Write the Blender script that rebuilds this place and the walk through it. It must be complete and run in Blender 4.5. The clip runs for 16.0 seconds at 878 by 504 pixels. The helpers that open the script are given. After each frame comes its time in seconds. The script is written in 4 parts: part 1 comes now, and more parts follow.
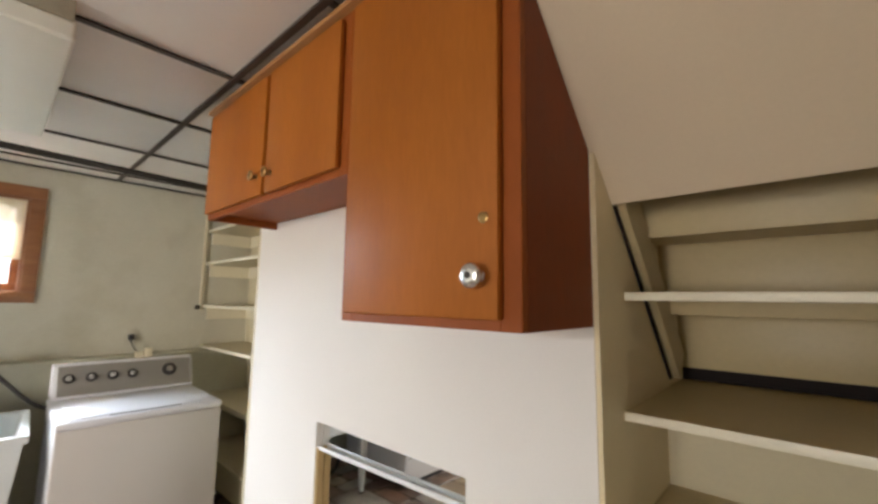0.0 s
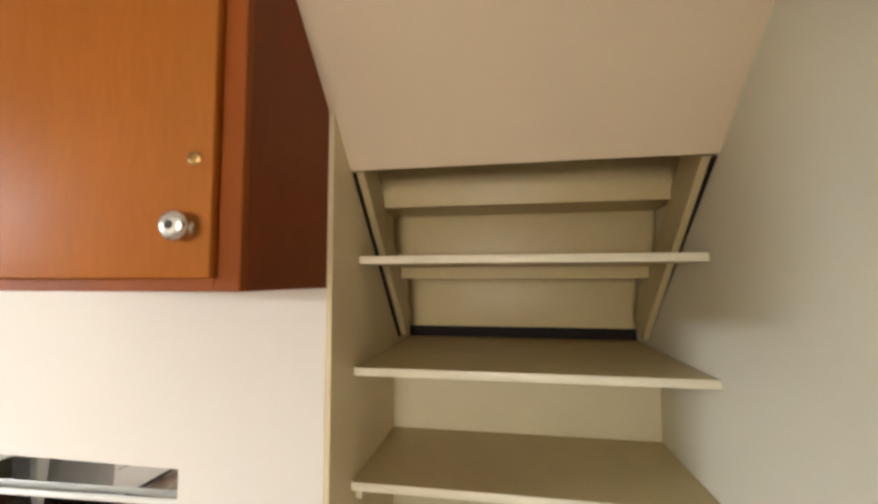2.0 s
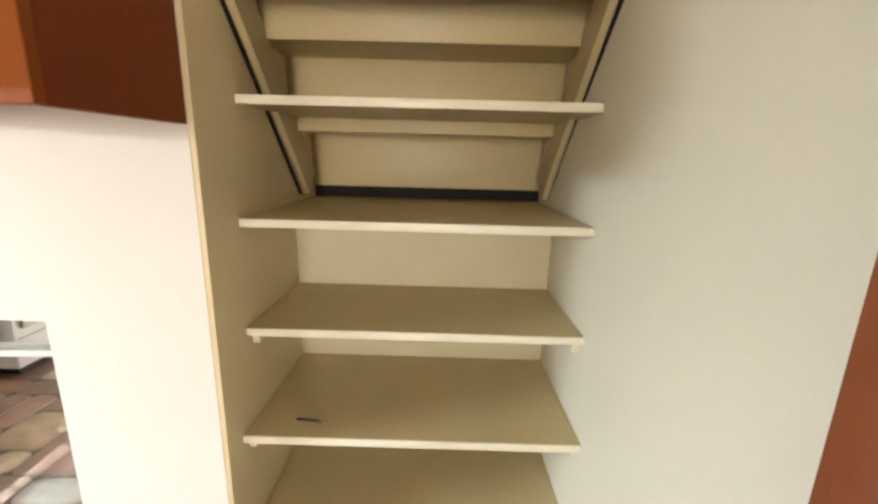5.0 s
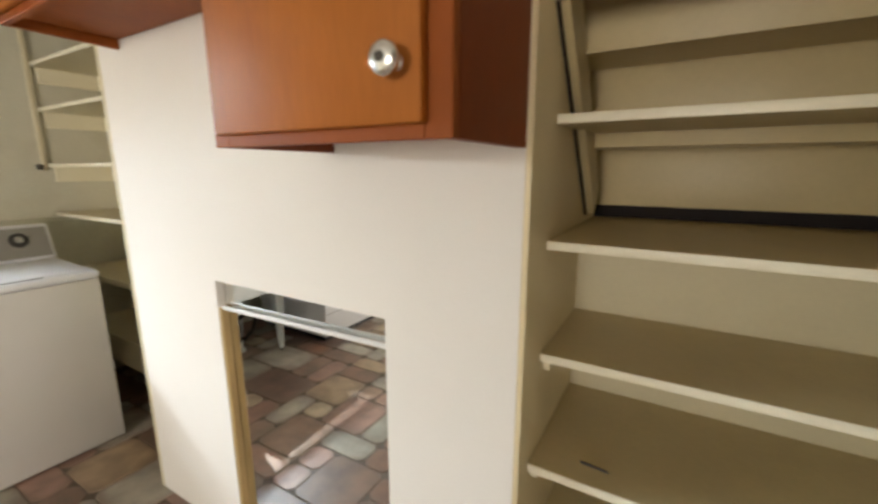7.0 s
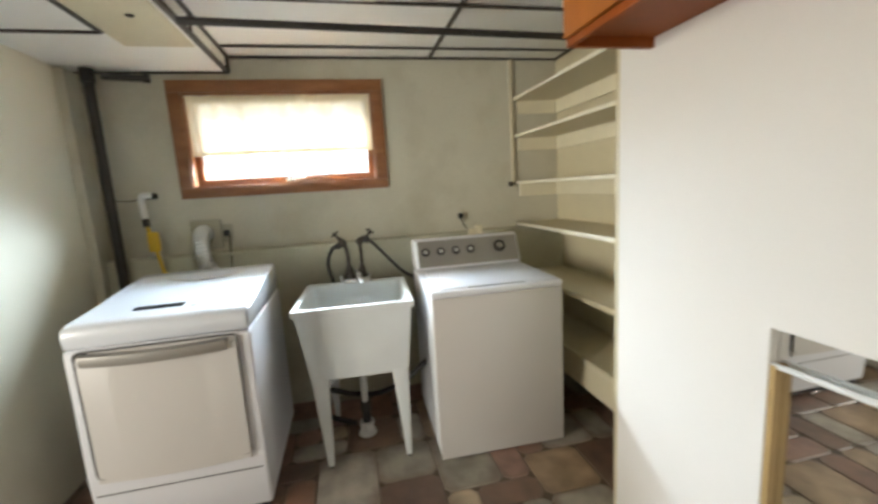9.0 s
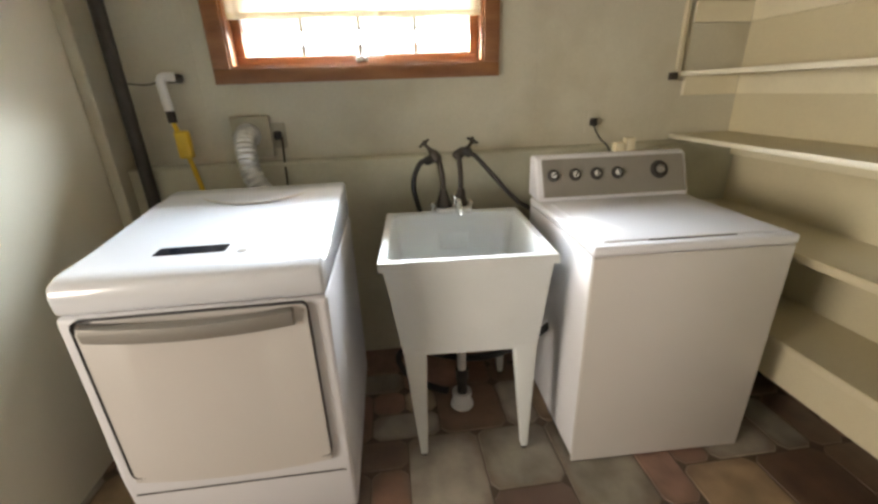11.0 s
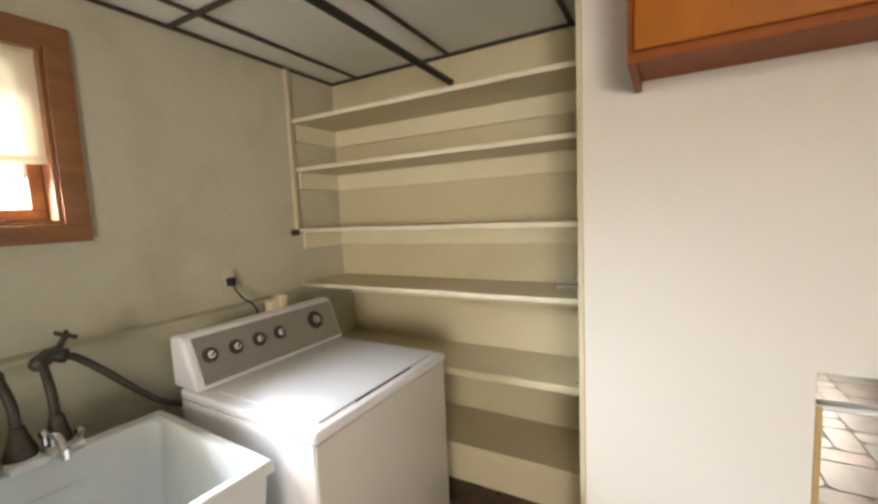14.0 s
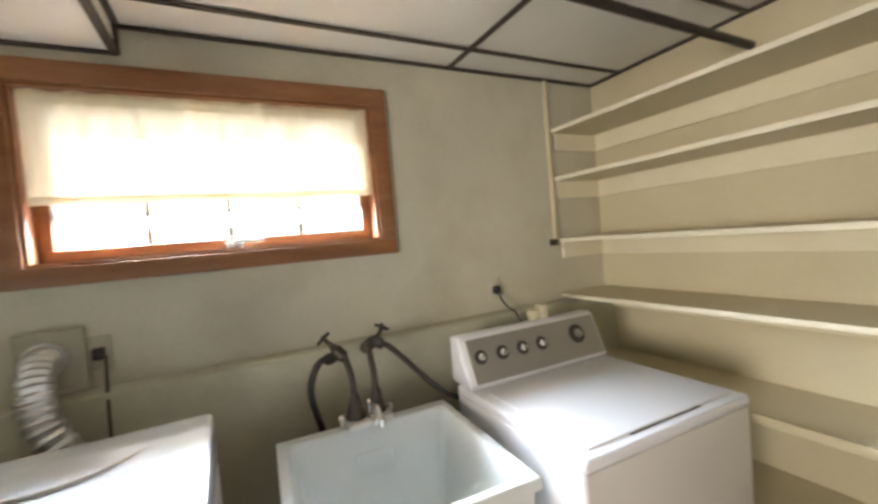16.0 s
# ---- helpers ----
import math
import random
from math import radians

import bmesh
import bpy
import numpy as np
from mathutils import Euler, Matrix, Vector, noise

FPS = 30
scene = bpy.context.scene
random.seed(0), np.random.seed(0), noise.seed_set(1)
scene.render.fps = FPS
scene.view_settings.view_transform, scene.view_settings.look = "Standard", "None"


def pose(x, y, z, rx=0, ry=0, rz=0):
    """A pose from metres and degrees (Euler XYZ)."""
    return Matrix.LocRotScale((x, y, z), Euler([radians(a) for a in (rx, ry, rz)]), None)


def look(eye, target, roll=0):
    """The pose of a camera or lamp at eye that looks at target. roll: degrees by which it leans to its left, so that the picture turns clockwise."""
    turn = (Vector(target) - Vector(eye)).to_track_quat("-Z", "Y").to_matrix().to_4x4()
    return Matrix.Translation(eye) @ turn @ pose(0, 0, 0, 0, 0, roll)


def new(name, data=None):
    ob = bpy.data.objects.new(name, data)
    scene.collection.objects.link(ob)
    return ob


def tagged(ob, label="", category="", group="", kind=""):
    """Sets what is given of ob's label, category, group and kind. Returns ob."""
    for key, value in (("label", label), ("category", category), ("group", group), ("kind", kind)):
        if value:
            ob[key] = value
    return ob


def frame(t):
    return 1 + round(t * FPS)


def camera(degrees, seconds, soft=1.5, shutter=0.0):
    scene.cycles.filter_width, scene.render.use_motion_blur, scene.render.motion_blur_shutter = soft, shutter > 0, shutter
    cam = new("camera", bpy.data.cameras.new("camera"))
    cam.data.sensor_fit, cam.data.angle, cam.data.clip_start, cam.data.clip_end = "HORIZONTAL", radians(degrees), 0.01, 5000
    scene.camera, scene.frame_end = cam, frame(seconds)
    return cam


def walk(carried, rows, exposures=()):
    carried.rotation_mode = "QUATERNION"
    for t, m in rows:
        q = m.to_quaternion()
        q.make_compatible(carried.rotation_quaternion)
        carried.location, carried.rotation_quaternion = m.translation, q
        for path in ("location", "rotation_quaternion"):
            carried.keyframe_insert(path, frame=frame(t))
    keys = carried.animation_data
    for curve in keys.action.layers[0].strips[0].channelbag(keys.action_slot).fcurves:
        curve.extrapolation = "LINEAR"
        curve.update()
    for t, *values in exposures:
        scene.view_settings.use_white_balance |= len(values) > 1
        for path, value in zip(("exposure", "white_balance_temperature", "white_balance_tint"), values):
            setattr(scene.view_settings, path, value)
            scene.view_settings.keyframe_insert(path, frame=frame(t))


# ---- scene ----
cam = camera(94.3, 16.0, soft=2.8, shutter=0.3)
METRES, EYE, TILT, LEAN, TURN = 2.5, 1.485, 0.0, 0.0, 40.3
PATH = [
    (0, (0.015, 0.120, 1.522), (-1.320, 1.590, 1.758), 0.8),
    (0.5, (0.004, 0.085, 1.525), (-1.093, 1.738, 1.787), 1.0),
    (1, (0.006, 0.109, 1.529), (-0.835, 1.905, 1.785), 0.3),
    (1.5, (0.027, 0.137, 1.536), (-0.568, 2.035, 1.748), -0.1),
    (2, (0.054, 0.166, 1.488), (-0.275, 2.134, 1.622), -0.1),
    (2.5, (0.090, 0.194, 1.451), (-0.058, 2.185, 1.355), 0.3),
    (3, (0.103, 0.210, 1.415), (0.062, 2.188, 1.128), 0.8),
    (3.2, (0.108, 0.213, 1.404), (0.100, 2.182, 1.050), 1.0),
    (5.3, (0.152, 0.207, 1.425), (0.134, 2.156, 0.973), 1.7),
    (5.5, (0.146, 0.205, 1.427), (0.094, 2.16, 1.011), 1.9),
    (6, (0.092, 0.197, 1.425), (-0.189, 2.137, 1.03), 1.9),
    (6.5, (0.018, 0.205, 1.428), (-0.605, 2.052, 0.982), 1.1),
    (7, (-0.08, 0.235, 1.431), (-1.062, 1.93, 1.031), 0.0),
    (7.4, (-0.198, 0.262, 1.422), (-1.471, 1.779, 1.14), 1.4),
    (7.5, (-0.217, 0.305, 1.444), (-1.571, 1.736, 1.1), 0.4),
    (8, (-0.326, 0.305, 1.446), (-1.838, 1.551, 1.047), 0.1),
    (8.5, (-0.47, 0.179, 1.45), (-2.232, 1.072, 1.136), -2.0),
    (9, (-0.646, 0.02, 1.449), (-2.576, 0.44, 1.137), -3.5),
    (9.2, (-0.713, -0.025, 1.454), (-2.664, 0.26, 1.123), -3.0),
    (11.3, (-1.559, -0.256, 1.409), (-3.385, -0.012, 0.632), -1.3),
    (11.5, (-1.628, -0.268, 1.409), (-3.44, 0.032, 0.618), -0.6),
    (12, (-1.738, -0.295, 1.417), (-3.411, 0.483, 0.644), -2.1),
    (12.5, (-1.771, -0.322, 1.425), (-3.092, 1.016, 0.742), -2.2),
    (13, (-1.748, -0.314, 1.463), (-2.748, 1.323, 0.898), -1.3),
    (13.5, (-1.751, -0.336, 1.496), (-2.703, 1.389, 1.151), -2.4),
    (14, (-1.761, -0.362, 1.519), (-2.726, 1.379, 1.326), -2.5),
    (14.5, (-1.774, -0.382, 1.528), (-2.786, 1.34, 1.427), -2.3),
    (15, (-1.794, -0.389, 1.53), (-2.945, 1.245, 1.461), -2.6),
    (15.5, (-1.826, -0.404, 1.524), (-3.259, 0.99, 1.456), -3.7),
    (16, (-1.845, -0.346, 1.521), (-3.627, 0.56, 1.453), -5.0),
]
EXPOSURE = [(0, 0.92, 6200, 14), (1.5, 1.13, 6900, 13), (3.0, 1.67, 6350, 13), (5.5, 1.75, 6600, 13), (6.5, 1.3, 6500, 12), (7.5, 0.85, 6500, 10), (8.5, 0.68, 6500, 10), (9.0, 0.91, 6150, 8), (11.5, 0.71, 6800, 14), (12.5, 0.66, 6800, 14), (14.5, 0.77, 6850, 14), (16.0, 0.92, 6400, 13)]
walk(cam, [(t, look(eye, target, roll)) for t, eye, target, roll in PATH], EXPOSURE)

# ---- light ----
W, N, E, S = -3.58, 1.008, 0.507, -1.50          # faces of the walls
CEIL, BACK, ALC, NEND = 2.33, 1.635, 1.28, -1.986   # ceiling, alcove back, alcove shelf fronts, west end of the north wall
SUN_ELEV, SUN_ROT = radians(38), radians(250)
world = bpy.data.worlds.new("sky")
scene.world = world
world.use_nodes = True
wn = world.node_tree
sky = wn.nodes.new("ShaderNodeTexSky")
sky.sky_type, sky.sun_disc = "NISHITA", False
sky.sun_elevation, sky.sun_rotation = SUN_ELEV, SUN_ROT
wn.links.new(sky.outputs[0], wn.nodes["Background"].inputs[0])
wn.nodes["Background"].inputs[1].default_value = 0.15


def lamp(name, kind, energy, pose_m, color=(1, 1, 1), **kw):
    d = bpy.data.lights.new(name, kind)
    d.energy, d.color = energy, color
    for k, v in kw.items():
        if k == "angle":
            d.angle = v
        elif k == "size":
            d.shape, d.size = "RECTANGLE", v
        elif k == "size_y":
            d.size_y = v
        elif k == "spread":
            d.spread = v
    ob = new(name, d)
    ob.matrix_world = pose_m
    return ob


lamp("sun", "SUN", 2.0, look((-8, -3, 7), (0, 0, 0)), (1, 0.94, 0.85), angle=radians(0.6))
lamp("window_daylight", "AREA", 56, look((W - 0.168, -0.33, 1.672), (W + 0.345, -0.33, 0.87)), (0.80, 0.91, 1.0), size=1.02, size_y=0.10, spread=radians(127))
lamp("curtain_daylight", "AREA", 2.2, look((W - 0.19, -0.33, 1.90), (W + 1.0, -0.33, 1.90)), (1.0, 0.96, 0.88), size=1.10, size_y=0.36)
# Unseen fill lamp from the south; the opening it shines through is made up.
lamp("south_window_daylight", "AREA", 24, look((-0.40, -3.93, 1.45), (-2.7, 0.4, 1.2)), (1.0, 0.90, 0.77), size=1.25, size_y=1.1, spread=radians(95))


# ---- materials ----
def material(name, base, rough=0.6, metal=0.0, var=0.12, scale=6.0, fine=90.0, bump=0.15, tint=None, spec=0.5, island=0.0, obj=0.0, stretch=(1, 1, 1), trans=0.0, coat=0.0, stain=None, stain_scale=1.7, stain_amount=0.0):
    m = bpy.data.materials.new(name)
    m.use_nodes = True
    nt = m.node_tree
    n, l = nt.nodes, nt.links
    b = n["Principled BSDF"]
    b.inputs["Roughness"].default_value = rough
    b.inputs["Metallic"].default_value = metal
    b.inputs["Specular IOR Level"].default_value = spec
    b.inputs["Coat Weight"].default_value = coat
    b.inputs["Coat Roughness"].default_value = 0.12
    tc = n.new("ShaderNodeTexCoord")
    mp = n.new("ShaderNodeMapping")
    mp.inputs["Scale"].default_value = stretch
    l.new(tc.outputs["Object"], mp.inputs[0])
    big, small = n.new("ShaderNodeTexNoise"), n.new("ShaderNodeTexNoise")
    big.inputs["Scale"].default_value, big.inputs["Detail"].default_value = scale, 5
    small.inputs["Scale"].default_value, small.inputs["Detail"].default_value = fine, 4
    l.new(mp.outputs[0], big.inputs[0])
    l.new(mp.outputs[0], small.inputs[0])
    ramp = n.new("ShaderNodeMapRange")
    ramp.inputs["From Min"].default_value, ramp.inputs["From Max"].default_value = 0.3, 0.7
    l.new(big.outputs["Fac"], ramp.inputs["Value"])
    mix = n.new("ShaderNodeMix")
    mix.data_type = "RGBA"
    dark = tuple(c * (1 - var) for c in base) if tint is None else tint
    mix.inputs["A"].default_value, mix.inputs["B"].default_value = (*dark, 1), (*base, 1)
    l.new(ramp.outputs[0], mix.inputs["Factor"])
    out = mix.outputs["Result"]
    fm = n.new("ShaderNodeMix")
    fm.data_type, fm.blend_type = "RGBA", "MULTIPLY"
    fm.inputs["Factor"].default_value = 1.0
    fr = n.new("ShaderNodeMapRange")
    fr.inputs["From Min"].default_value, fr.inputs["From Max"].default_value = 0.3, 0.7
    fr.inputs["To Min"].default_value, fr.inputs["To Max"].default_value = 1 - var * 0.5, 1.0
    l.new(small.outputs["Fac"], fr.inputs["Value"])
    l.new(out, fm.inputs["A"])
    l.new(fr.outputs[0], fm.inputs["B"])
    out = fm.outputs["Result"]
    if stain is not None:
        st = n.new("ShaderNodeTexNoise")
        st.inputs["Scale"].default_value, st.inputs["Detail"].default_value = stain_scale, 8
        l.new(tc.outputs["Object"], st.inputs[0])
        sr = n.new("ShaderNodeMapRange")
        sr.inputs["From Min"].default_value, sr.inputs["From Max"].default_value = 0.52, 0.72
        sr.inputs["To Max"].default_value = stain_amount
        l.new(st.outputs["Fac"], sr.inputs["Value"])
        sm = n.new("ShaderNodeMix")
        sm.data_type = "RGBA"
        sm.inputs["B"].default_value = (*stain, 1)
        l.new(sr.outputs[0], sm.inputs["Factor"])
        l.new(out, sm.inputs["A"])
        out = sm.outputs["Result"]
    l.new(out, b.inputs["Base Color"])
    rr = n.new("ShaderNodeMapRange")
    rr.inputs["To Min"].default_value, rr.inputs["To Max"].default_value = max(0.03, rough - 0.08), min(1, rough + 0.08)
    l.new(big.outputs["Fac"], rr.inputs["Value"])
    l.new(rr.outputs[0], b.inputs["Roughness"])
    bp = n.new("ShaderNodeBump")
    bp.inputs["Strength"].default_value, bp.inputs["Distance"].default_value = bump, 0.002
    l.new(small.outputs["Fac"], bp.inputs["Height"])
    l.new(bp.outputs[0], b.inputs["Normal"])
    if trans:
        b.inputs["Transmission Weight"].default_value = trans
    return m


PAINT_W = material("wall_panel_paint", (0.60, 0.575, 0.46), 0.55, var=0.10, scale=2.2, fine=60, bump=0.12, stain=(0.36, 0.32, 0.21), stain_scale=2.6, stain_amount=0.45)
PAINT_LOW = material("foundation_paint", (0.57, 0.56, 0.43), 0.6, var=0.12, scale=3, fine=40, bump=0.4, stain=(0.34, 0.31, 0.2), stain_amount=0.4)
PAINT_N = material("drywall_paint", (0.76, 0.735, 0.69), 0.6, var=0.04, scale=1.6, fine=130, bump=0.08, spec=0.25)
PAINT_WARM = material("sloped_ceiling_paint", (0.76, 0.64, 0.475), 0.55, var=0.05, scale=1.6, fine=130, bump=0.08)
PAINT_E = material("east_wall_paint", (0.76, 0.735, 0.61), 0.5, var=0.05, scale=1.5, fine=130, bump=0.08)
CREAM_L = material("light_cream_paint", (0.80, 0.74, 0.55), 0.45, var=0.08, scale=5, fine=70, bump=0.12)
CREAM = material("cream_shelf_paint", (0.64, 0.575, 0.40), 0.42, var=0.08, scale=4, fine=70, bump=0.12, stain=(0.52, 0.44, 0.28), stain_amount=0.3, stain_scale=4)
# Yellower stained cream, also set darker for the shade inside the niche.
NICHE = material("shaded_niche_cream", (0.60, 0.495, 0.275), 0.45, var=0.10, scale=4, fine=70, bump=0.15, stain=(0.45, 0.36, 0.20), stain_amount=0.35, stain_scale=5)
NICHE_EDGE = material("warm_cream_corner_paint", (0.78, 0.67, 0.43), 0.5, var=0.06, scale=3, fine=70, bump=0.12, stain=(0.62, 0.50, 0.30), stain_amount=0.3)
CREAM_Y = material("old_cream_paint", (0.65, 0.585, 0.40), 0.5, var=0.08, scale=3, fine=70, bump=0.12, stain=(0.48, 0.42, 0.26), stain_amount=0.4)
PANEL = material("ceiling_panel", (0.87, 0.865, 0.82), 0.8, var=0.05, scale=3, fine=160, bump=0.25)
BARM = material("brown_ceiling_bar", (0.065, 0.05, 0.04), 0.5, var=0.3)
PIPEM = material("dark_iron_pipe", (0.05, 0.045, 0.04), 0.45, metal=0.3, var=0.3, bump=0.3)
WOOD_D = material("orange_varnished_door", (0.41, 0.132, 0.014), 0.55, var=0.2, tint=(0.33, 0.10, 0.009), scale=1.3, fine=26, bump=0.05, stretch=(5, 1, 0.8), spec=0.22)
WOOD_F = material("varnished_cabinet_frame", (0.33, 0.085, 0.012), 0.52, var=0.2, tint=(0.24, 0.058, 0.008), scale=1.6, fine=22, bump=0.05, stretch=(2, 2, 1), spec=0.25)
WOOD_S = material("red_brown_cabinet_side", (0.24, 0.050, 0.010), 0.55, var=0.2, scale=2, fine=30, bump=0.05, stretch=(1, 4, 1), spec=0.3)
WOOD_P = material("pale_edge_moulding", (0.50, 0.25, 0.09), 0.4, var=0.15, scale=3, fine=40, bump=0.05, stretch=(1, 6, 6))
WOOD_W = material("window_oak_trim", (0.34, 0.150, 0.058), 0.4, var=0.25, tint=(0.22, 0.085, 0.03), scale=3, fine=30, bump=0.1, stretch=(1, 1, 5), coat=0.3)
# Lighter cream that holds the window light on the shelf edges.
EDGE_LIT = material("lit_edge_paint", (0.86, 0.82, 0.66), 0.4, var=0.12, scale=14, fine=90, bump=0.15, stretch=(1, 4, 4))
PINE = material("bare_pine", (0.50, 0.34, 0.14), 0.55, var=0.2, scale=5, fine=50, stretch=(5, 5, 1))
RED_DOOR = material("red_brown_trim", (0.26, 0.065, 0.02), 0.4, var=0.2, scale=3, fine=40, stretch=(4, 4, 1), coat=0.2)
ENAMEL = material("white_enamel", (0.74, 0.745, 0.77), 0.52, var=0.03, scale=2, fine=150, bump=0.02, spec=0.35)
GLOSS = material("glossy_white_enamel", (0.68, 0.71, 0.75), 0.22, var=0.02, scale=2, fine=150, bump=0.02, coat=0.5)
# White enamel darkened and warmed to hold the shade of the machine fronts.
ENAMEL_SHADED = material("shaded_front_enamel", (0.61, 0.585, 0.55), 0.32, var=0.04, scale=2, fine=150, bump=0.02, coat=0.2)
TUB = material("sink_plastic", (0.70, 0.735, 0.73), 0.5, var=0.06, scale=4, fine=120, bump=0.05, stain=(0.55, 0.56, 0.52), stain_amount=0.25, stain_scale=6)
SILVER = material("silver_trim", (0.34, 0.325, 0.295), 0.42, metal=0.45, var=0.08, fine=200)
CHROME = material("chrome", (0.82, 0.82, 0.80), 0.24, metal=1.0, var=0.05)
FOIL = material("aluminium_duct_foil", (0.72, 0.73, 0.74), 0.32, metal=0.85, var=0.15, bump=0.3)
BRASS = material("tarnished_brass", (0.50, 0.32, 0.12), 0.35, metal=0.9, var=0.25)
BRONZE = material("corroded_tap_metal", (0.07, 0.058, 0.045), 0.5, metal=0.4, var=0.4, bump=0.4)
BLACK = material("black_rubber", (0.02, 0.02, 0.02), 0.5, var=0.3)
# Near-black colour that stands for the shade inside gaps and holes.
GAP_SHADE = material("gap_shade_black", (0.010, 0.004, 0.004), 0.8, var=0.3)
DISPLAY = material("black_display_glass", (0.012, 0.014, 0.02), 0.1, var=0.1)
GREYP = material("grey_plastic", (0.04, 0.037, 0.034), 0.4, var=0.1)
YELLOW = material("yellow_gas_tube", (0.75, 0.50, 0.03), 0.4, var=0.15)
WHITEP = material("white_plastic", (0.75, 0.75, 0.72), 0.4, var=0.08)
GREYPLATE = material("painted_steel_plate", (0.47, 0.45, 0.35), 0.55, var=0.2, bump=0.3)
DIFF = material("light_diffuser", (0.88, 0.91, 0.83), 0.6, spec=0.15, var=0.03)

MIRROR = bpy.data.materials.new("mirror_glass")
MIRROR.use_nodes = True
MIRROR.node_tree.nodes["Principled BSDF"].inputs["Metallic"].default_value = 1.0
MIRROR.node_tree.nodes["Principled BSDF"].inputs["Roughness"].default_value = 0.015
MIRROR.node_tree.nodes["Principled BSDF"].inputs["Base Color"].default_value = (0.90, 0.92, 0.91, 1)


def cloth(name, base):
    m = bpy.data.materials.new(name)
    m.use_nodes = True
    n, l = m.node_tree.nodes, m.node_tree.links
    out = n["Material Output"]
    d, t, mx = n.new("ShaderNodeBsdfDiffuse"), n.new("ShaderNodeBsdfTranslucent"), n.new("ShaderNodeMixShader")
    tr, m2 = n.new("ShaderNodeBsdfTransparent"), n.new("ShaderNodeMixShader")
    w = n.new("ShaderNodeTexNoise")
    w.inputs["Scale"].default_value, w.inputs["Detail"].default_value = 1.0, 6
    wt, wm = n.new("ShaderNodeTexCoord"), n.new("ShaderNodeMapping")
    wm.inputs["Scale"].default_value = (1, 30, 1.6)
    l.new(wt.outputs["Object"], wm.inputs[0])
    l.new(wm.outputs[0], w.inputs[0])
    for s in (d, t):
        s.inputs["Color"].default_value = (*base, 1)
    mx.inputs[0].default_value = 0.65
    l.new(d.outputs[0], mx.inputs[1])
    l.new(t.outputs[0], mx.inputs[2])
    mr = n.new("ShaderNodeMapRange")
    mr.inputs["From Min"].default_value, mr.inputs["From Max"].default_value = 0.3, 0.7
    mr.inputs["To Min"].default_value, mr.inputs["To Max"].default_value = 0.0, 0.10
    l.new(w.outputs["Fac"], mr.inputs["Value"])
    l.new(mr.outputs[0], m2.inputs[0])
    l.new(mx.outputs[0], m2.inputs[1])
    l.new(tr.outputs[0], m2.inputs[2])
    l.new(m2.outputs[0], out.inputs[0])
    return m


CURTAIN = cloth("sheer_cotton", (0.90, 0.83, 0.62))
CURTAIN_HEM = cloth("curtain_hem_cotton", (0.84, 0.77, 0.56))
CURTAIN_HEM.node_tree.nodes["Mix Shader"].inputs[0].default_value = 0.28
CURTAIN_HEM.node_tree.nodes["Map Range"].inputs["To Min"].default_value = 0.0
CURTAIN_HEM.node_tree.nodes["Map Range"].inputs["To Max"].default_value = 0.06
GLASS = bpy.data.materials.new("window_glass")
GLASS.use_nodes = True
g = GLASS.node_tree.nodes["Principled BSDF"]
g.inputs["Transmission Weight"].default_value, g.inputs["Roughness"].default_value, g.inputs["IOR"].default_value = 1.0, 0.0, 1.45
OUTSIDE = bpy.data.materials.new("bright_overcast_distance")
OUTSIDE.use_nodes = True
on, ol = OUTSIDE.node_tree.nodes, OUTSIDE.node_tree.links
em, nz, cr = on.new("ShaderNodeEmission"), on.new("ShaderNodeTexNoise"), on.new("ShaderNodeValToRGB")
nz.inputs["Scale"].default_value = 0.9
cr.color_ramp.elements[0].color, cr.color_ramp.elements[1].color = (0.80, 0.88, 0.86, 1), (1, 1, 1, 1)
cr.color_ramp.elements[0].position, cr.color_ramp.elements[1].position = 0.35, 0.6
otc = on.new("ShaderNodeTexCoord")
ol.new(otc.outputs["Object"], nz.inputs[0])
ol.new(nz.outputs["Fac"], cr.inputs[0])
ol.new(cr.outputs[0], em.inputs[0])
em.inputs[1].default_value = 1.3
ol.new(em.outputs[0], on["Material Output"].inputs[0])


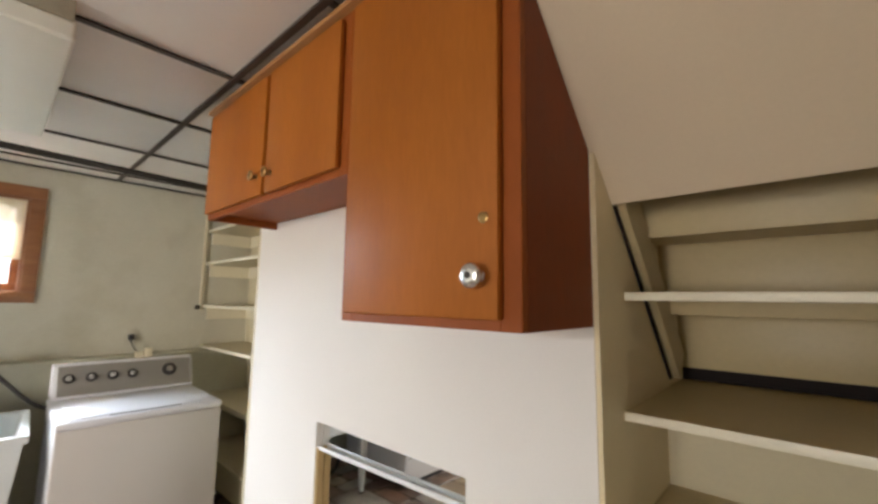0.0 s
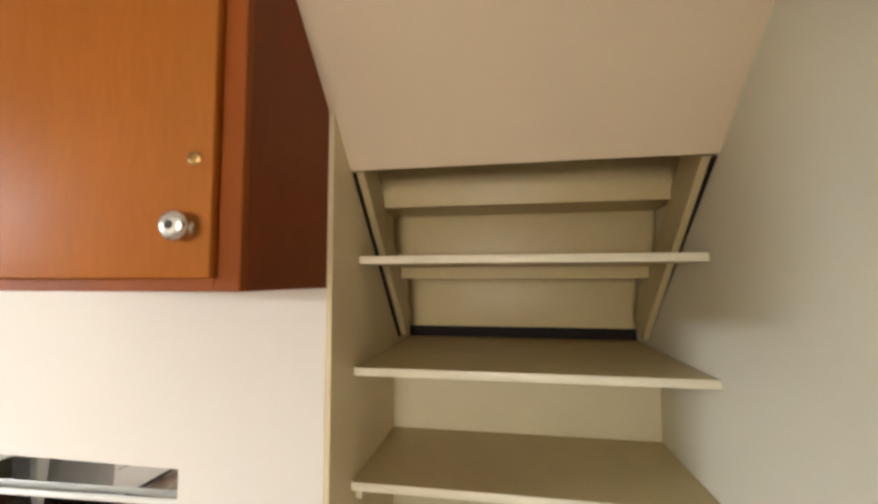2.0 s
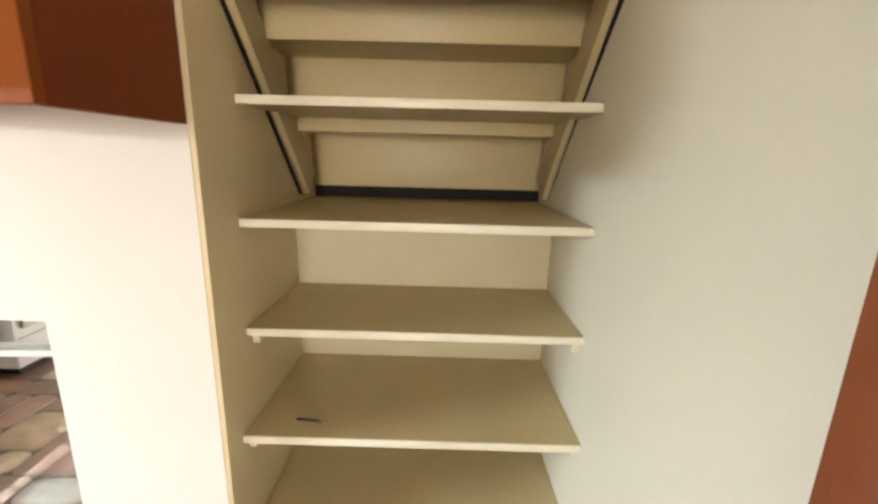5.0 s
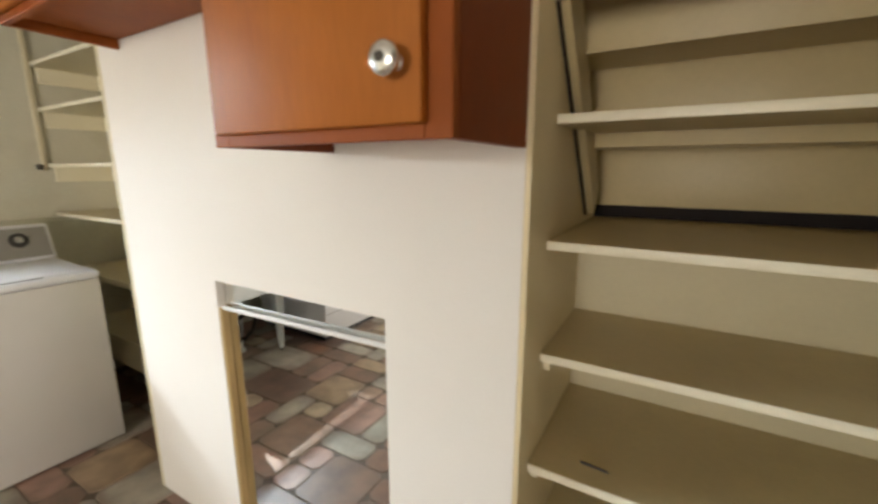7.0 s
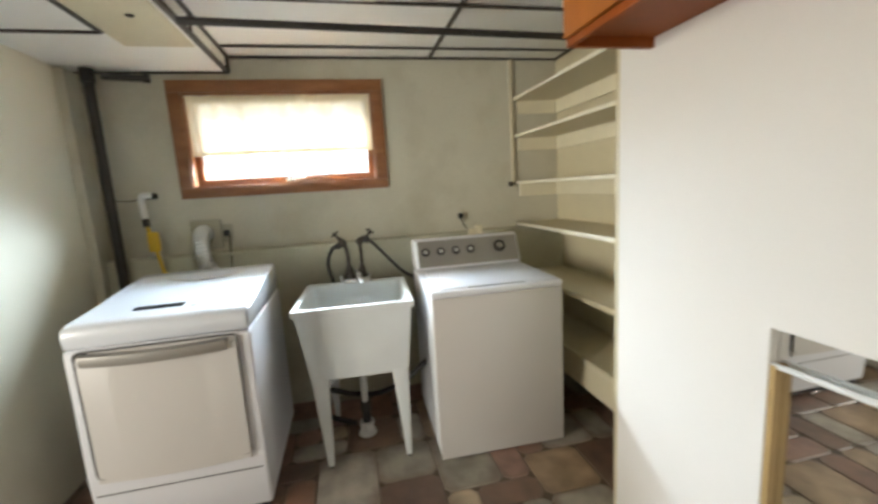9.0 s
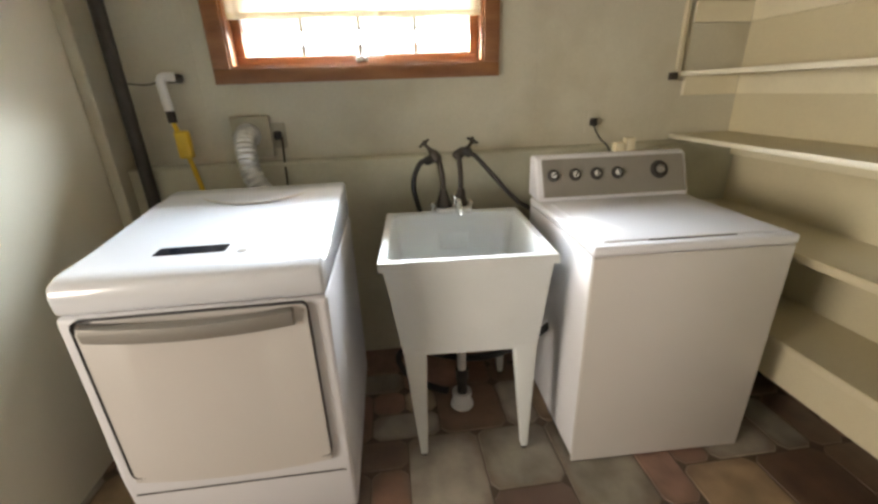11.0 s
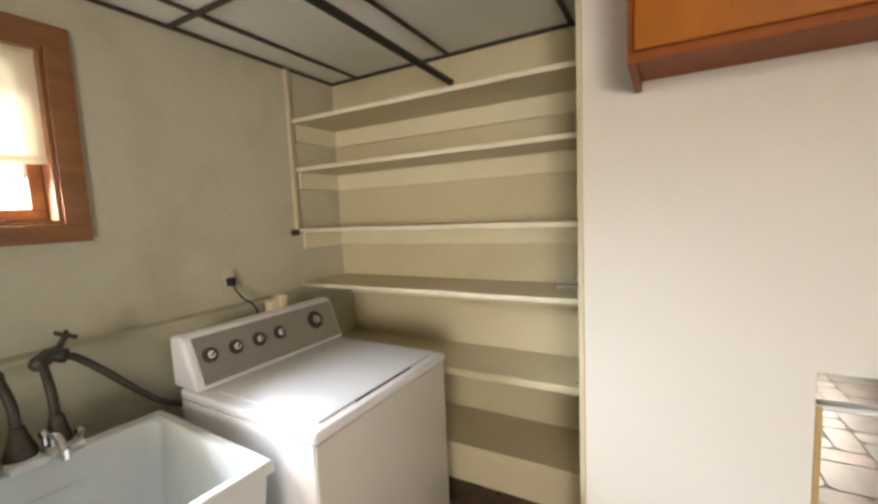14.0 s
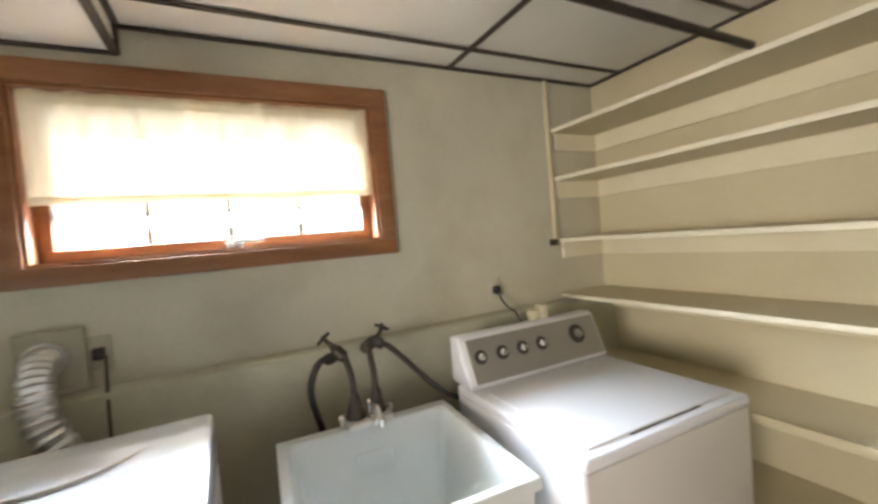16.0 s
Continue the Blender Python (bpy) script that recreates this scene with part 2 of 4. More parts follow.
def tile_material(name, stops, rim=False):
    m = material(name, (0.3, 0.25, 0.2), 0.38, spec=0.95, var=0.25, scale=9, fine=50, bump=0.12)
    n, l = m.node_tree.nodes, m.node_tree.links
    info, ramp, mul = n.new("ShaderNodeObjectInfo"), n.new("ShaderNodeValToRGB"), n.new("ShaderNodeMix")
    ramp.color_ramp.interpolation = "CONSTANT"
    while len(ramp.color_ramp.elements) < len(stops):
        ramp.color_ramp.elements.new(0.5)
    for i, c in enumerate(stops):
        ramp.color_ramp.elements[i].position = i / len(stops)
        ramp.color_ramp.elements[i].color = (*c, 1)
    l.new(info.outputs["Random"], ramp.inputs[0])
    noise_n = n.new("ShaderNodeTexNoise")
    noise_n.inputs["Scale"].default_value, noise_n.inputs["Detail"].default_value = 7, 6
    geo = n.new("ShaderNodeNewGeometry")
    l.new(geo.outputs["Position"], noise_n.inputs[0])
    mr = n.new("ShaderNodeMapRange")
    mr.inputs["From Min"].default_value, mr.inputs["From Max"].default_value = 0.3, 0.7
    mr.inputs["To Min"].default_value, mr.inputs["To Max"].default_value = 0.6, 1.25
    l.new(noise_n.outputs["Fac"], mr.inputs["Value"])
    mul.data_type, mul.blend_type = "RGBA", "MULTIPLY"
    mul.inputs["Factor"].default_value = 1
    l.new(ramp.outputs[0], mul.inputs["A"])
    l.new(mr.outputs[0], mul.inputs["B"])
    out = mul.outputs["Result"]
    if rim:
        tc, sep = n.new("ShaderNodeTexCoord"), n.new("ShaderNodeSeparateXYZ")
        wob, add = n.new("ShaderNodeTexNoise"), n.new("ShaderNodeVectorMath")
        wob.inputs["Scale"].default_value, wob.inputs["Detail"].default_value = 9, 3
        l.new(geo.outputs["Position"], wob.inputs[0])
        off = n.new("ShaderNodeVectorMath")
        off.operation = "MULTIPLY_ADD"
        off.inputs[1].default_value, off.inputs[2].default_value = (0.34, 0.34, 0), (-0.67, -0.67, 0)
        l.new(wob.outputs["Color"], off.inputs[0])
        l.new(tc.outputs["Generated"], add.inputs[0])
        l.new(off.outputs[0], add.inputs[1])
        l.new(add.outputs[0], sep.inputs[0])
        powers = []
        for k in (0, 1):
            p2 = n.new("ShaderNodeMath")
            p2.operation = "POWER"
            ab = n.new("ShaderNodeMath")
            ab.operation = "ABSOLUTE"
            l.new(sep.outputs[k], ab.inputs[0])
            l.new(ab.outputs[0], p2.inputs[0])
            p2.inputs[1].default_value = 3.0
            powers.append(p2)
        sm = n.new("ShaderNodeMath")
        sm.operation = "ADD"
        l.new(powers[0].outputs[0], sm.inputs[0])
        l.new(powers[1].outputs[0], sm.inputs[1])
        rr = n.new("ShaderNodeMapRange")
        rr.interpolation_type = "SMOOTHSTEP"
        rr.inputs["From Min"].default_value, rr.inputs["From Max"].default_value = 0.035, 0.17
        rr.inputs["To Max"].default_value = 0.62
        l.new(sm.outputs[0], rr.inputs["Value"])
        mx = n.new("ShaderNodeMix")
        mx.data_type = "RGBA"
        mx.inputs["B"].default_value = (0.14, 0.088, 0.058, 1)
        l.new(rr.outputs[0], mx.inputs["Factor"])
        l.new(out, mx.inputs["A"])
        out = mx.outputs["Result"]
    l.new(out, n["Principled BSDF"].inputs["Base Color"])
    return m


TILE = tile_material("slate_look_floor_tile", [(0.207, 0.104, 0.061), (0.366, 0.256, 0.152), (0.256, 0.14, 0.098), (0.287, 0.262, 0.207), (0.171, 0.098, 0.061), (0.451, 0.354, 0.232), (0.232, 0.146, 0.098), (0.317, 0.183, 0.134), (0.146, 0.085, 0.059), (0.366, 0.329, 0.268)], rim=True)
GROUT = material("floor_joint", (0.12, 0.088, 0.06), 0.6, var=0.2)


# ---- mesh helpers ----
def box(bm, x0, x1, y0, y1, z0, z1, bevel=0.0, seg=1, m=None):
    lo, hi = (min(x0, x1), min(y0, y1), min(z0, z1)), (max(x0, x1), max(y0, y1), max(z0, z1))
    vs = [bm.verts.new((a, b, c)) for a in (lo[0], hi[0]) for b in (lo[1], hi[1]) for c in (lo[2], hi[2])]
    fs = [bm.faces.new([vs[i] for i in f]) for f in ((0, 1, 3, 2), (4, 6, 7, 5), (0, 4, 5, 1), (2, 3, 7, 6), (0, 2, 6, 4), (1, 5, 7, 3))]
    if bevel:
        es = list({e for f in fs for e in f.edges})
        r = bmesh.ops.bevel(bm, geom=es, offset=bevel, segments=seg, profile=0.5, affect="EDGES")
        if m is not None:
            bmesh.ops.transform(bm, matrix=m, verts=list({v for v in r["verts"]} | {v for v in vs if v.is_valid}))
    elif m is not None:
        bmesh.ops.transform(bm, matrix=m, verts=vs)
    return fs


def prism(bm, pts, axis, a, b, bevel=0.0, seg=2):
    """Extrudes an outline of 2D points along an axis from a to b."""
    def at(p, q):
        return {"x": (q, p[0], p[1]), "y": (p[0], q, p[1]), "z": (p[0], p[1], q)}[axis]
    va, vb = [bm.verts.new(at(p, a)) for p in pts], [bm.verts.new(at(p, b)) for p in pts]
    fs = [bm.faces.new(va), bm.faces.new(list(reversed(vb)))]
    k = len(pts)
    for i in range(k):
        fs.append(bm.faces.new((va[i], vb[i], vb[(i + 1) % k], va[(i + 1) % k])))
    if bevel:
        bmesh.ops.bevel(bm, geom=list({e for f in fs for e in f.edges}), offset=bevel, segments=seg, profile=0.5, affect="EDGES")
    return fs


def tube(bm, pts, r, seg=12, ribs=None):
    """A round tube along a line of points; r is a number or a list."""
    pts = [Vector(p) for p in pts]
    rings, up = [], None
    for i, p in enumerate(pts):
        d = (pts[min(i + 1, len(pts) - 1)] - pts[max(i - 1, 0)]).normalized()
        if up is None:
            up = Vector((0, 0, 1)) if abs(d.z) < 0.9 else Vector((1, 0, 0))
        side = d.cross(up).normalized()
        up = side.cross(d).normalized()
        rad = r[i] if isinstance(r, (list, tuple)) else r
        rings.append([bm.verts.new(p + rad * (math.cos(a) * side + math.sin(a) * up)) for a in (2 * math.pi * k / seg for k in range(seg))])
    for a, b in zip(rings, rings[1:]):
        for k in range(seg):
            bm.faces.new((a[k], a[(k + 1) % seg], b[(k + 1) % seg], b[k]))
    bm.faces.new(list(reversed(rings[0])))
    bm.faces.new(rings[-1])


def smooth_path(pts, n=24):
    """Catmull-Rom points through the given ones."""
    p = [Vector(q) for q in pts]
    p = [2 * p[0] - p[1], *p, 2 * p[-1] - p[-2]]
    out = []
    m = len(p) - 3
    for i in range(n + 1):
        u = i / n * m
        k = min(int(u), m - 1)
        t = u - k
        a, b, c, d = p[k:k + 4]
        out.append(0.5 * ((2 * b) + (c - a) * t + (2 * a - 5 * b + 4 * c - d) * t * t + (3 * b - a - 3 * c + d) * t ** 3))
    return out


def lathe(bm, prof, seg=20, m=None):
    """Turns (radius, height) points round z, then places them with m."""
    rings = []
    for r, z in prof:
        rings.append([bm.verts.new((r * math.cos(2 * math.pi * k / seg), r * math.sin(2 * math.pi * k / seg), z)) for k in range(seg)])
    for a, b in zip(rings, rings[1:]):
        for k in range(seg):
            bm.faces.new((a[k], a[(k + 1) % seg], b[(k + 1) % seg], b[k]))
    bm.faces.new(list(reversed(rings[0])))
    bm.faces.new(rings[-1])
    if m is not None:
        bmesh.ops.transform(bm, matrix=m, verts=[v for ring in rings for v in ring])


def part(name, bm, mat, parent=None, label="", shade=True):
    bmesh.ops.recalc_face_normals(bm, faces=bm.faces[:])
    me = bpy.data.meshes.new(name)
    bm.to_mesh(me)
    bm.free()
    if shade:
        me.polygons.foreach_set("use_smooth", [True] * len(me.polygons))
        me.set_sharp_from_angle(angle=radians(35))
    me.materials.append(mat)
    ob = new(name, me)
    ob.parent = parent
    if label:
        tagged(ob, label)
    return ob


def thing(name, label, category, at=(0, 0, 0), group=""):
    """An Empty at the thing's base; its parts are made in world places and keep them."""
    ob = tagged(new(name), label, category, group)
    ob.location = at
    ob.empty_display_size = 0.1
    return ob


def fix(root):
    """Moves the parts' meshes so that they lie right under the root's place."""
    inv = Matrix.Translation(-root.location)
    seen = set()
    for o in root.children_recursive:
        if o.data and o.data.name not in seen:
            seen.add(o.data.name)
            o.data.transform(inv)
    return root


def slab(name, x0, x1, y0, y1, z0, z1, mat, label="", category="wall", bevel=0.0):
    bm = bmesh.new()
    box(bm, x0, x1, y0, y1, z0, z1, bevel)
    return tagged(part(name, bm, mat), label, category, kind="structure")


# ---- structure ----
def structure():
    slab("floor", -3.9, 0.8, -3.9, 1.9, -0.12, -0.004, GROUT, "floor of slate-look brown, tan and grey vinyl tiles", "floor")
    # west wall with the window opening: y -0.925..0.250, z 1.536..2.125
    bm = bmesh.new()
    box(bm, W - 0.22, W, -3.75, -0.925, 1.1, 2.6)
    box(bm, W - 0.22, W, 0.250, 1.86, 1.1, 2.6)
    box(bm, W - 0.22, W, -0.925, 0.250, 1.1, 1.536)
    box(bm, W - 0.22, W, -0.925, 0.250, 2.125, 2.6)
    tagged(part("wall_west", bm, PAINT_W), "pale grey-green painted panel wall with faint stains", "wall", kind="structure")
    bm = bmesh.new()
    prism(bm, [(W - 0.22, -0.1), (W + 0.07, -0.1), (W + 0.072, 1.108), (W + 0.060, 1.118), (W - 0.22, 1.135)], "y", -3.75, 1.86)
    tagged(part("foundation_ledge", bm, PAINT_LOW), "painted foundation ledge along the lower wall", "wall", kind="structure")
    for y in (0.52, -1.08):
        bm = bmesh.new()
        box(bm, W, W + 0.0022, y - 0.003, y + 0.003, 1.115, 1.62 if y > 0 else 2.2, 0.001)
        tagged(part("trim_panel_seam", bm, PAINT_W), "painted seam between two wall panels", "trim", kind="structure")
    # north wall, with the recess of the mirror: x -1.365..-0.685, z 0.06..1.055
    mx0, mx1, mz = -1.406, -0.686, 1.060
    bm = bmesh.new()
    box(bm, NEND, mx0, N, N + 0.028, -0.05, 2.45)
    box(bm, mx1, -0.336, N, N + 0.028, -0.05, 2.45)
    box(bm, mx0, mx1, N, N + 0.028, mz, 2.45)
    box(bm, mx0, mx1, N, N + 0.028, -0.05, 0.08)
    box(bm, NEND, -0.345, N + 0.04, N + 0.11, -0.05, 2.45)
    tagged(part("wall_north", bm, PAINT_N), "smooth off-white painted wall", "wall", kind="structure")
    slab("corner_trim", NEND - 0.018, NEND, N - 0.003, N + 0.05, 0, CEIL, CREAM_Y, "narrow cream corner trim", "trim", 0.002)
    slab("wall_alcove_east", NEND - 0.01, NEND + 0.06, N + 0.112, BACK + 0.2, 0, 2.45, CREAM_Y, "cream painted side wall of the alcove")
    slab("wall_alcove_back", W - 0.1, NEND + 0.1, BACK, BACK + 0.12, -0.05, 2.45, CREAM_Y, "cream painted back wall of the shelving alcove")
    # niche under the stairs
    slab("wall_niche_west", -0.42, -0.325, N + 0.002, 1.85, -0.05, 2.45, NICHE_EDGE, "cream painted side of the shelf niche")
    slab("wall_niche_back", -0.42, E + 0.1, 1.515, 1.6, -0.05, 1.245, CREAM_Y, "cream painted back of the shelf niche")
    # Solid black sheet; the gap's shade is painted, not open depth.
    slab("wall_niche_gap", -0.42, E + 0.1, 1.74, 1.80, 1.2, 2.3, GAP_SHADE, "black sheet for the shade in the gap under the stair")
    slab("wall_east", E, E + 0.12, 0.453, 1.85, -0.05, 2.45, PAINT_E, "off-white painted side wall")
    slab("wall_east_far", E, E + 0.12, -3.75, -0.45, -0.05, 2.45, PAINT_E, "off-white painted side wall beyond the door")
    slab("wall_east_top", E, E + 0.12, -0.45, 0.453, 2.1, 2.45, PAINT_E, "off-white painted wall over the door")
    slab("trim_corner_board", W + 0.001, W + 0.15, S + 0.001, S + 0.05, 0, 2.235, PAINT_W, "dull painted corner board behind the pipe", "trim", 0.004)
    slab("wall_south", W - 0.1, -2.3, S - 0.1, S, -0.05, 2.45, PAINT_E, "off-white painted wall beside the dryer")
    slab("wall_south_return", -2.4, -2.3, -3.75, S - 0.1, -0.05, 2.45, PAINT_E, "off-white painted partition end")
    # Unseen wall; its opening is added only to let the fill lamp in.
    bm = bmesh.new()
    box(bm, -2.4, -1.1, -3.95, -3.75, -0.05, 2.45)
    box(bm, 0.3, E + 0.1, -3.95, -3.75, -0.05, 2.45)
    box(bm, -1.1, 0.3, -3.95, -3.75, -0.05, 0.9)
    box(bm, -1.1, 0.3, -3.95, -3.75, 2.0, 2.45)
    tagged(part("wall_south_far", bm, PAINT_E), "unseen off-white far wall with an opening added for the fill lamp", "wall", kind="structure")
    # sloped underside of the stair, then the flat ceiling
    bm = bmesh.new()
    ys, zs, k = 1.112, 1.757, 1.01
    top = ys - (2.5 - zs) / k
    prism(bm, [(ys, zs), (ys + 0.02, zs + 0.02), (top + 0.08, 2.5), (top, 2.5)], "x", -0.3355, E + 0.05)
    tagged(part("ceiling_slope", bm, PAINT_WARM), "cream painted sloped underside of a staircase", "ceiling", kind="structure")
    stair_underside()
    ceiling()


def stair_underside():
    root = thing("stair_underside", "cream painted underside of closed stair steps", "stairs", (0.09, 1.4, 1.5))
    root["kind"] = "structure"
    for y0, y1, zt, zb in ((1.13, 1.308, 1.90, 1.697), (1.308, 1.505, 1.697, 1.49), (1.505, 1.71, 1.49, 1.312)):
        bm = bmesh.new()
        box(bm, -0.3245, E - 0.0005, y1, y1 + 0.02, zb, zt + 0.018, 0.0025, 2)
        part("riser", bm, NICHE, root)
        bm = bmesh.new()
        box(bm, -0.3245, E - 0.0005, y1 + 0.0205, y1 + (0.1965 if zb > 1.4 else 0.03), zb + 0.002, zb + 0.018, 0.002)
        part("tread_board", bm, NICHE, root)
    # Solid black strips paint the shade of the joints beside the stringers.
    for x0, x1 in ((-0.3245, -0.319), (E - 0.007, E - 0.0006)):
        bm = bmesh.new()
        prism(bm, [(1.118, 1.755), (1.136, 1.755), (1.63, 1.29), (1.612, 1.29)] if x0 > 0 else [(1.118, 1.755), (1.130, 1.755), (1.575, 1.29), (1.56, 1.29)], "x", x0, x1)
        part("stringer_gap", bm, GAP_SHADE, root, "black strip for the shade in the stair stringer joint")
    for x0, x1 in ((-0.3188, -0.299), (E - 0.026, E - 0.0072)):
        bm = bmesh.new()
        prism(bm, [(1.128, 1.757), (1.585, 1.292), (1.66, 1.365), (1.205, 1.83)], "x", x0, x1, 0.002, 1)
        part("stringer", bm, NICHE, root, "pale sloping stringer board")
    fix(root)


def ceiling():
    bars_x = [-3.37, -2.75, -2.13, -1.53, -0.91]
    bars_y = [0.655, 1.63]
    south = -0.625
    root = thing("ceiling", "suspended ceiling of white panels in dark brown bars", "ceiling")
    root["kind"] = "structure"
    bm = bmesh.new()
    box(bm, W - 0.1, -0.36, south, BACK + 0.1, CEIL + 0.012, CEIL + 0.03)
    box(bm, NEND + 0.5, -0.35, S - 2.3, south, CEIL + 0.012, CEIL + 0.03)
    box(bm, -0.35, E, S - 2.3, south, CEIL + 0.012, CEIL + 0.03)
    box(bm, -0.36, E, south, 0.60, CEIL + 0.012, CEIL + 0.03)
    part("panel_sheet", bm, PANEL, root)
    bm = bmesh.new()
    for x in bars_x:
        box(bm, x - 0.0115, x + 0.0115, south, BACK, CEIL, CEIL + 0.008, 0.001)
        box(bm, x - 0.0115, x + 0.0115, -3.7, south, CEIL, CEIL + 0.008, 0.001) if x > -1.6 else None
    part("cross_bars", bm, BARM, root, "dark brown ceiling bars")
    bm = bmesh.new()
    for y, x1 in ((0.668, -0.34), (1.623, NEND)):
        box(bm, W, x1, y - 0.012, y + 0.012, CEIL - 0.001, CEIL + 0.009, 0.001)
    box(bm, W, -1.6, south - 0.012, south + 0.014, CEIL - 0.001, CEIL + 0.009, 0.001)
    for y in (-1.8, -3.0):
        box(bm, -1.6, E, y - 0.012, y + 0.012, CEIL - 0.001, CEIL + 0.009, 0.001)
    box(bm, W, W + 0.02, south, BACK, CEIL - 0.001, CEIL + 0.009, 0.001)
    part("main_bars", bm, BARM, root, "dark brown ceiling bars")
    # lowered part over the dryer
    low = thing("lowered_ceiling", "boxed-in lowered ceiling with dark brown corner bars", "ceiling")
    low["kind"] = "structure"
    bm = bmesh.new()
    box(bm, W, -1.55, S - 0.05, south - 0.006, 2.245, 2.45)
    part("bulkhead_box", bm, PANEL, low)
    bm = bmesh.new()
    box(bm, W, -1.55, south - 0.022, south, 2.238, 2.262, 0.001)
    box(bm, W, W + 0.022, S, south, 2.236, 2.246, 0.001)
    box(bm, W, W + 0.03, south - 0.02, south + 0.006, 2.24, 2.33, 0.001)
    for x in (-2.925, -2.31):
        box(bm, x - 0.011, x + 0.011, S, -1.01, 2.236, 2.2449, 0.001)
        box(bm, x - 0.011, x + 0.011, south - 0.005, south + 0.005, 2.25, 2.33, 0.001)
    box(bm, -2.925, -1.55, -1.012, -0.990, 2.236, 2.2449, 0.001)
    part("corner_bars", bm, BARM, low, "dark brown corner bars")
    bm = bmesh.new()
    box(bm, -3.10, -1.6, -0.985, -0.665, 2.239, 2.2447, 0.001)
    part("cream_panel", bm, CREAM, low, "cream painted access panel")
    # The hole is a flat disc with its shade as colour.
    bm = bmesh.new()
    lathe(bm, [(0.016, 0), (0.016, 0.004)], 14, Matrix.Translation((-2.715, -0.79, 2.2345)))
    part("panel_hole", bm, GAP_SHADE, low, "black disc for the shade in a small panel hole")


def tiles():
    """Random ashlar of square-cornered pieces with worn corners, all on a grid of 0.15 m."""
    rng = random.Random(5)
    g, cells = 0.152, {}
    nx, ny = 30, 37
    x0, y0 = W, -3.75
    meshes = {}

    def mesh(w, h):
        if (w, h) not in meshes:
            bm = bmesh.new()
            a, b, c = w * g / 2 - 0.0025, h * g / 2 - 0.0025, 0.028
            out = [(-a + c, -b), (a - c, -b), (a, -b + c), (a, b - c), (a - c, b), (-a + c, b), (-a, b - c), (-a, -b + c)]
            lo = [bm.verts.new((x, y, -0.0038)) for x, y in out]
            hi = [bm.verts.new((x * (1 - 0.003 / a), y * (1 - 0.003 / b), 0.0)) for x, y in out]
            bm.faces.new(hi)
            for i in range(8):
                bm.faces.new((lo[i], lo[(i + 1) % 8], hi[(i + 1) % 8], hi[i]))
            me = bpy.data.meshes.new("floor_tile")
            bm.to_mesh(me)
            bm.free()
            me.materials.append(TILE)
            meshes[(w, h)] = me
        return meshes[(w, h)]

    floor = bpy.data.objects["floor"]
    far = bmesh.new()
    made = []
    for j in range(ny):
        for i in range(nx):
            if (i, j) in cells:
                continue
            for w, h in rng.sample([(2, 2), (2, 1), (1, 1), (1, 2), (2, 2), (3, 2), (2, 1)], 7) + [(1, 1)]:
                if all((i + a, j + b) not in cells and i + a < nx and j + b < ny for a in range(w) for b in range(h)):
                    break
            for a in range(w):
                for b in range(h):
                    cells[(i + a, j + b)] = 1
            made.append((x0 + (i + w / 2) * g, y0 + (j + h / 2) * g, w, h))
    for x, y, w, h in made:
        if x > E + 0.1 or y > BACK + 0.1:
            continue
        if x < -0.2 and y > -2.0 and not (y > 1.05 and x > -1.95):
            ob = new("floor_tile", mesh(w, h))
            ob.parent = floor
            ob.location = (x, y, 0)
        else:
            vs = [far.verts.new((x + a * (w * g / 2 - 0.004), y + b * (h * g / 2 - 0.004), 0)) for a, b in ((-1, -1), (1, -1), (1, 1), (-1, 1))]
            far.faces.new(vs)
    tagged(part("floor_tile_field", far, TILE_FAR, floor), kind="stuff")


TILE_FAR = tile_material("slate_look_far_tile", [(0.20, 0.13, 0.09), (0.33, 0.24, 0.15), (0.24, 0.14, 0.105), (0.25, 0.235, 0.18), (0.17, 0.12, 0.085), (0.40, 0.32, 0.22), (0.22, 0.19, 0.15)])
_n, _l = TILE_FAR.node_tree.nodes, TILE_FAR.node_tree.links
_g = [x for x in _n if x.type == "NEW_GEOMETRY"][0]
_r = [x for x in _n if x.type == "VALTORGB"][0]
_l.new(_g.outputs["Random Per Island"], _r.inputs[0])

structure()


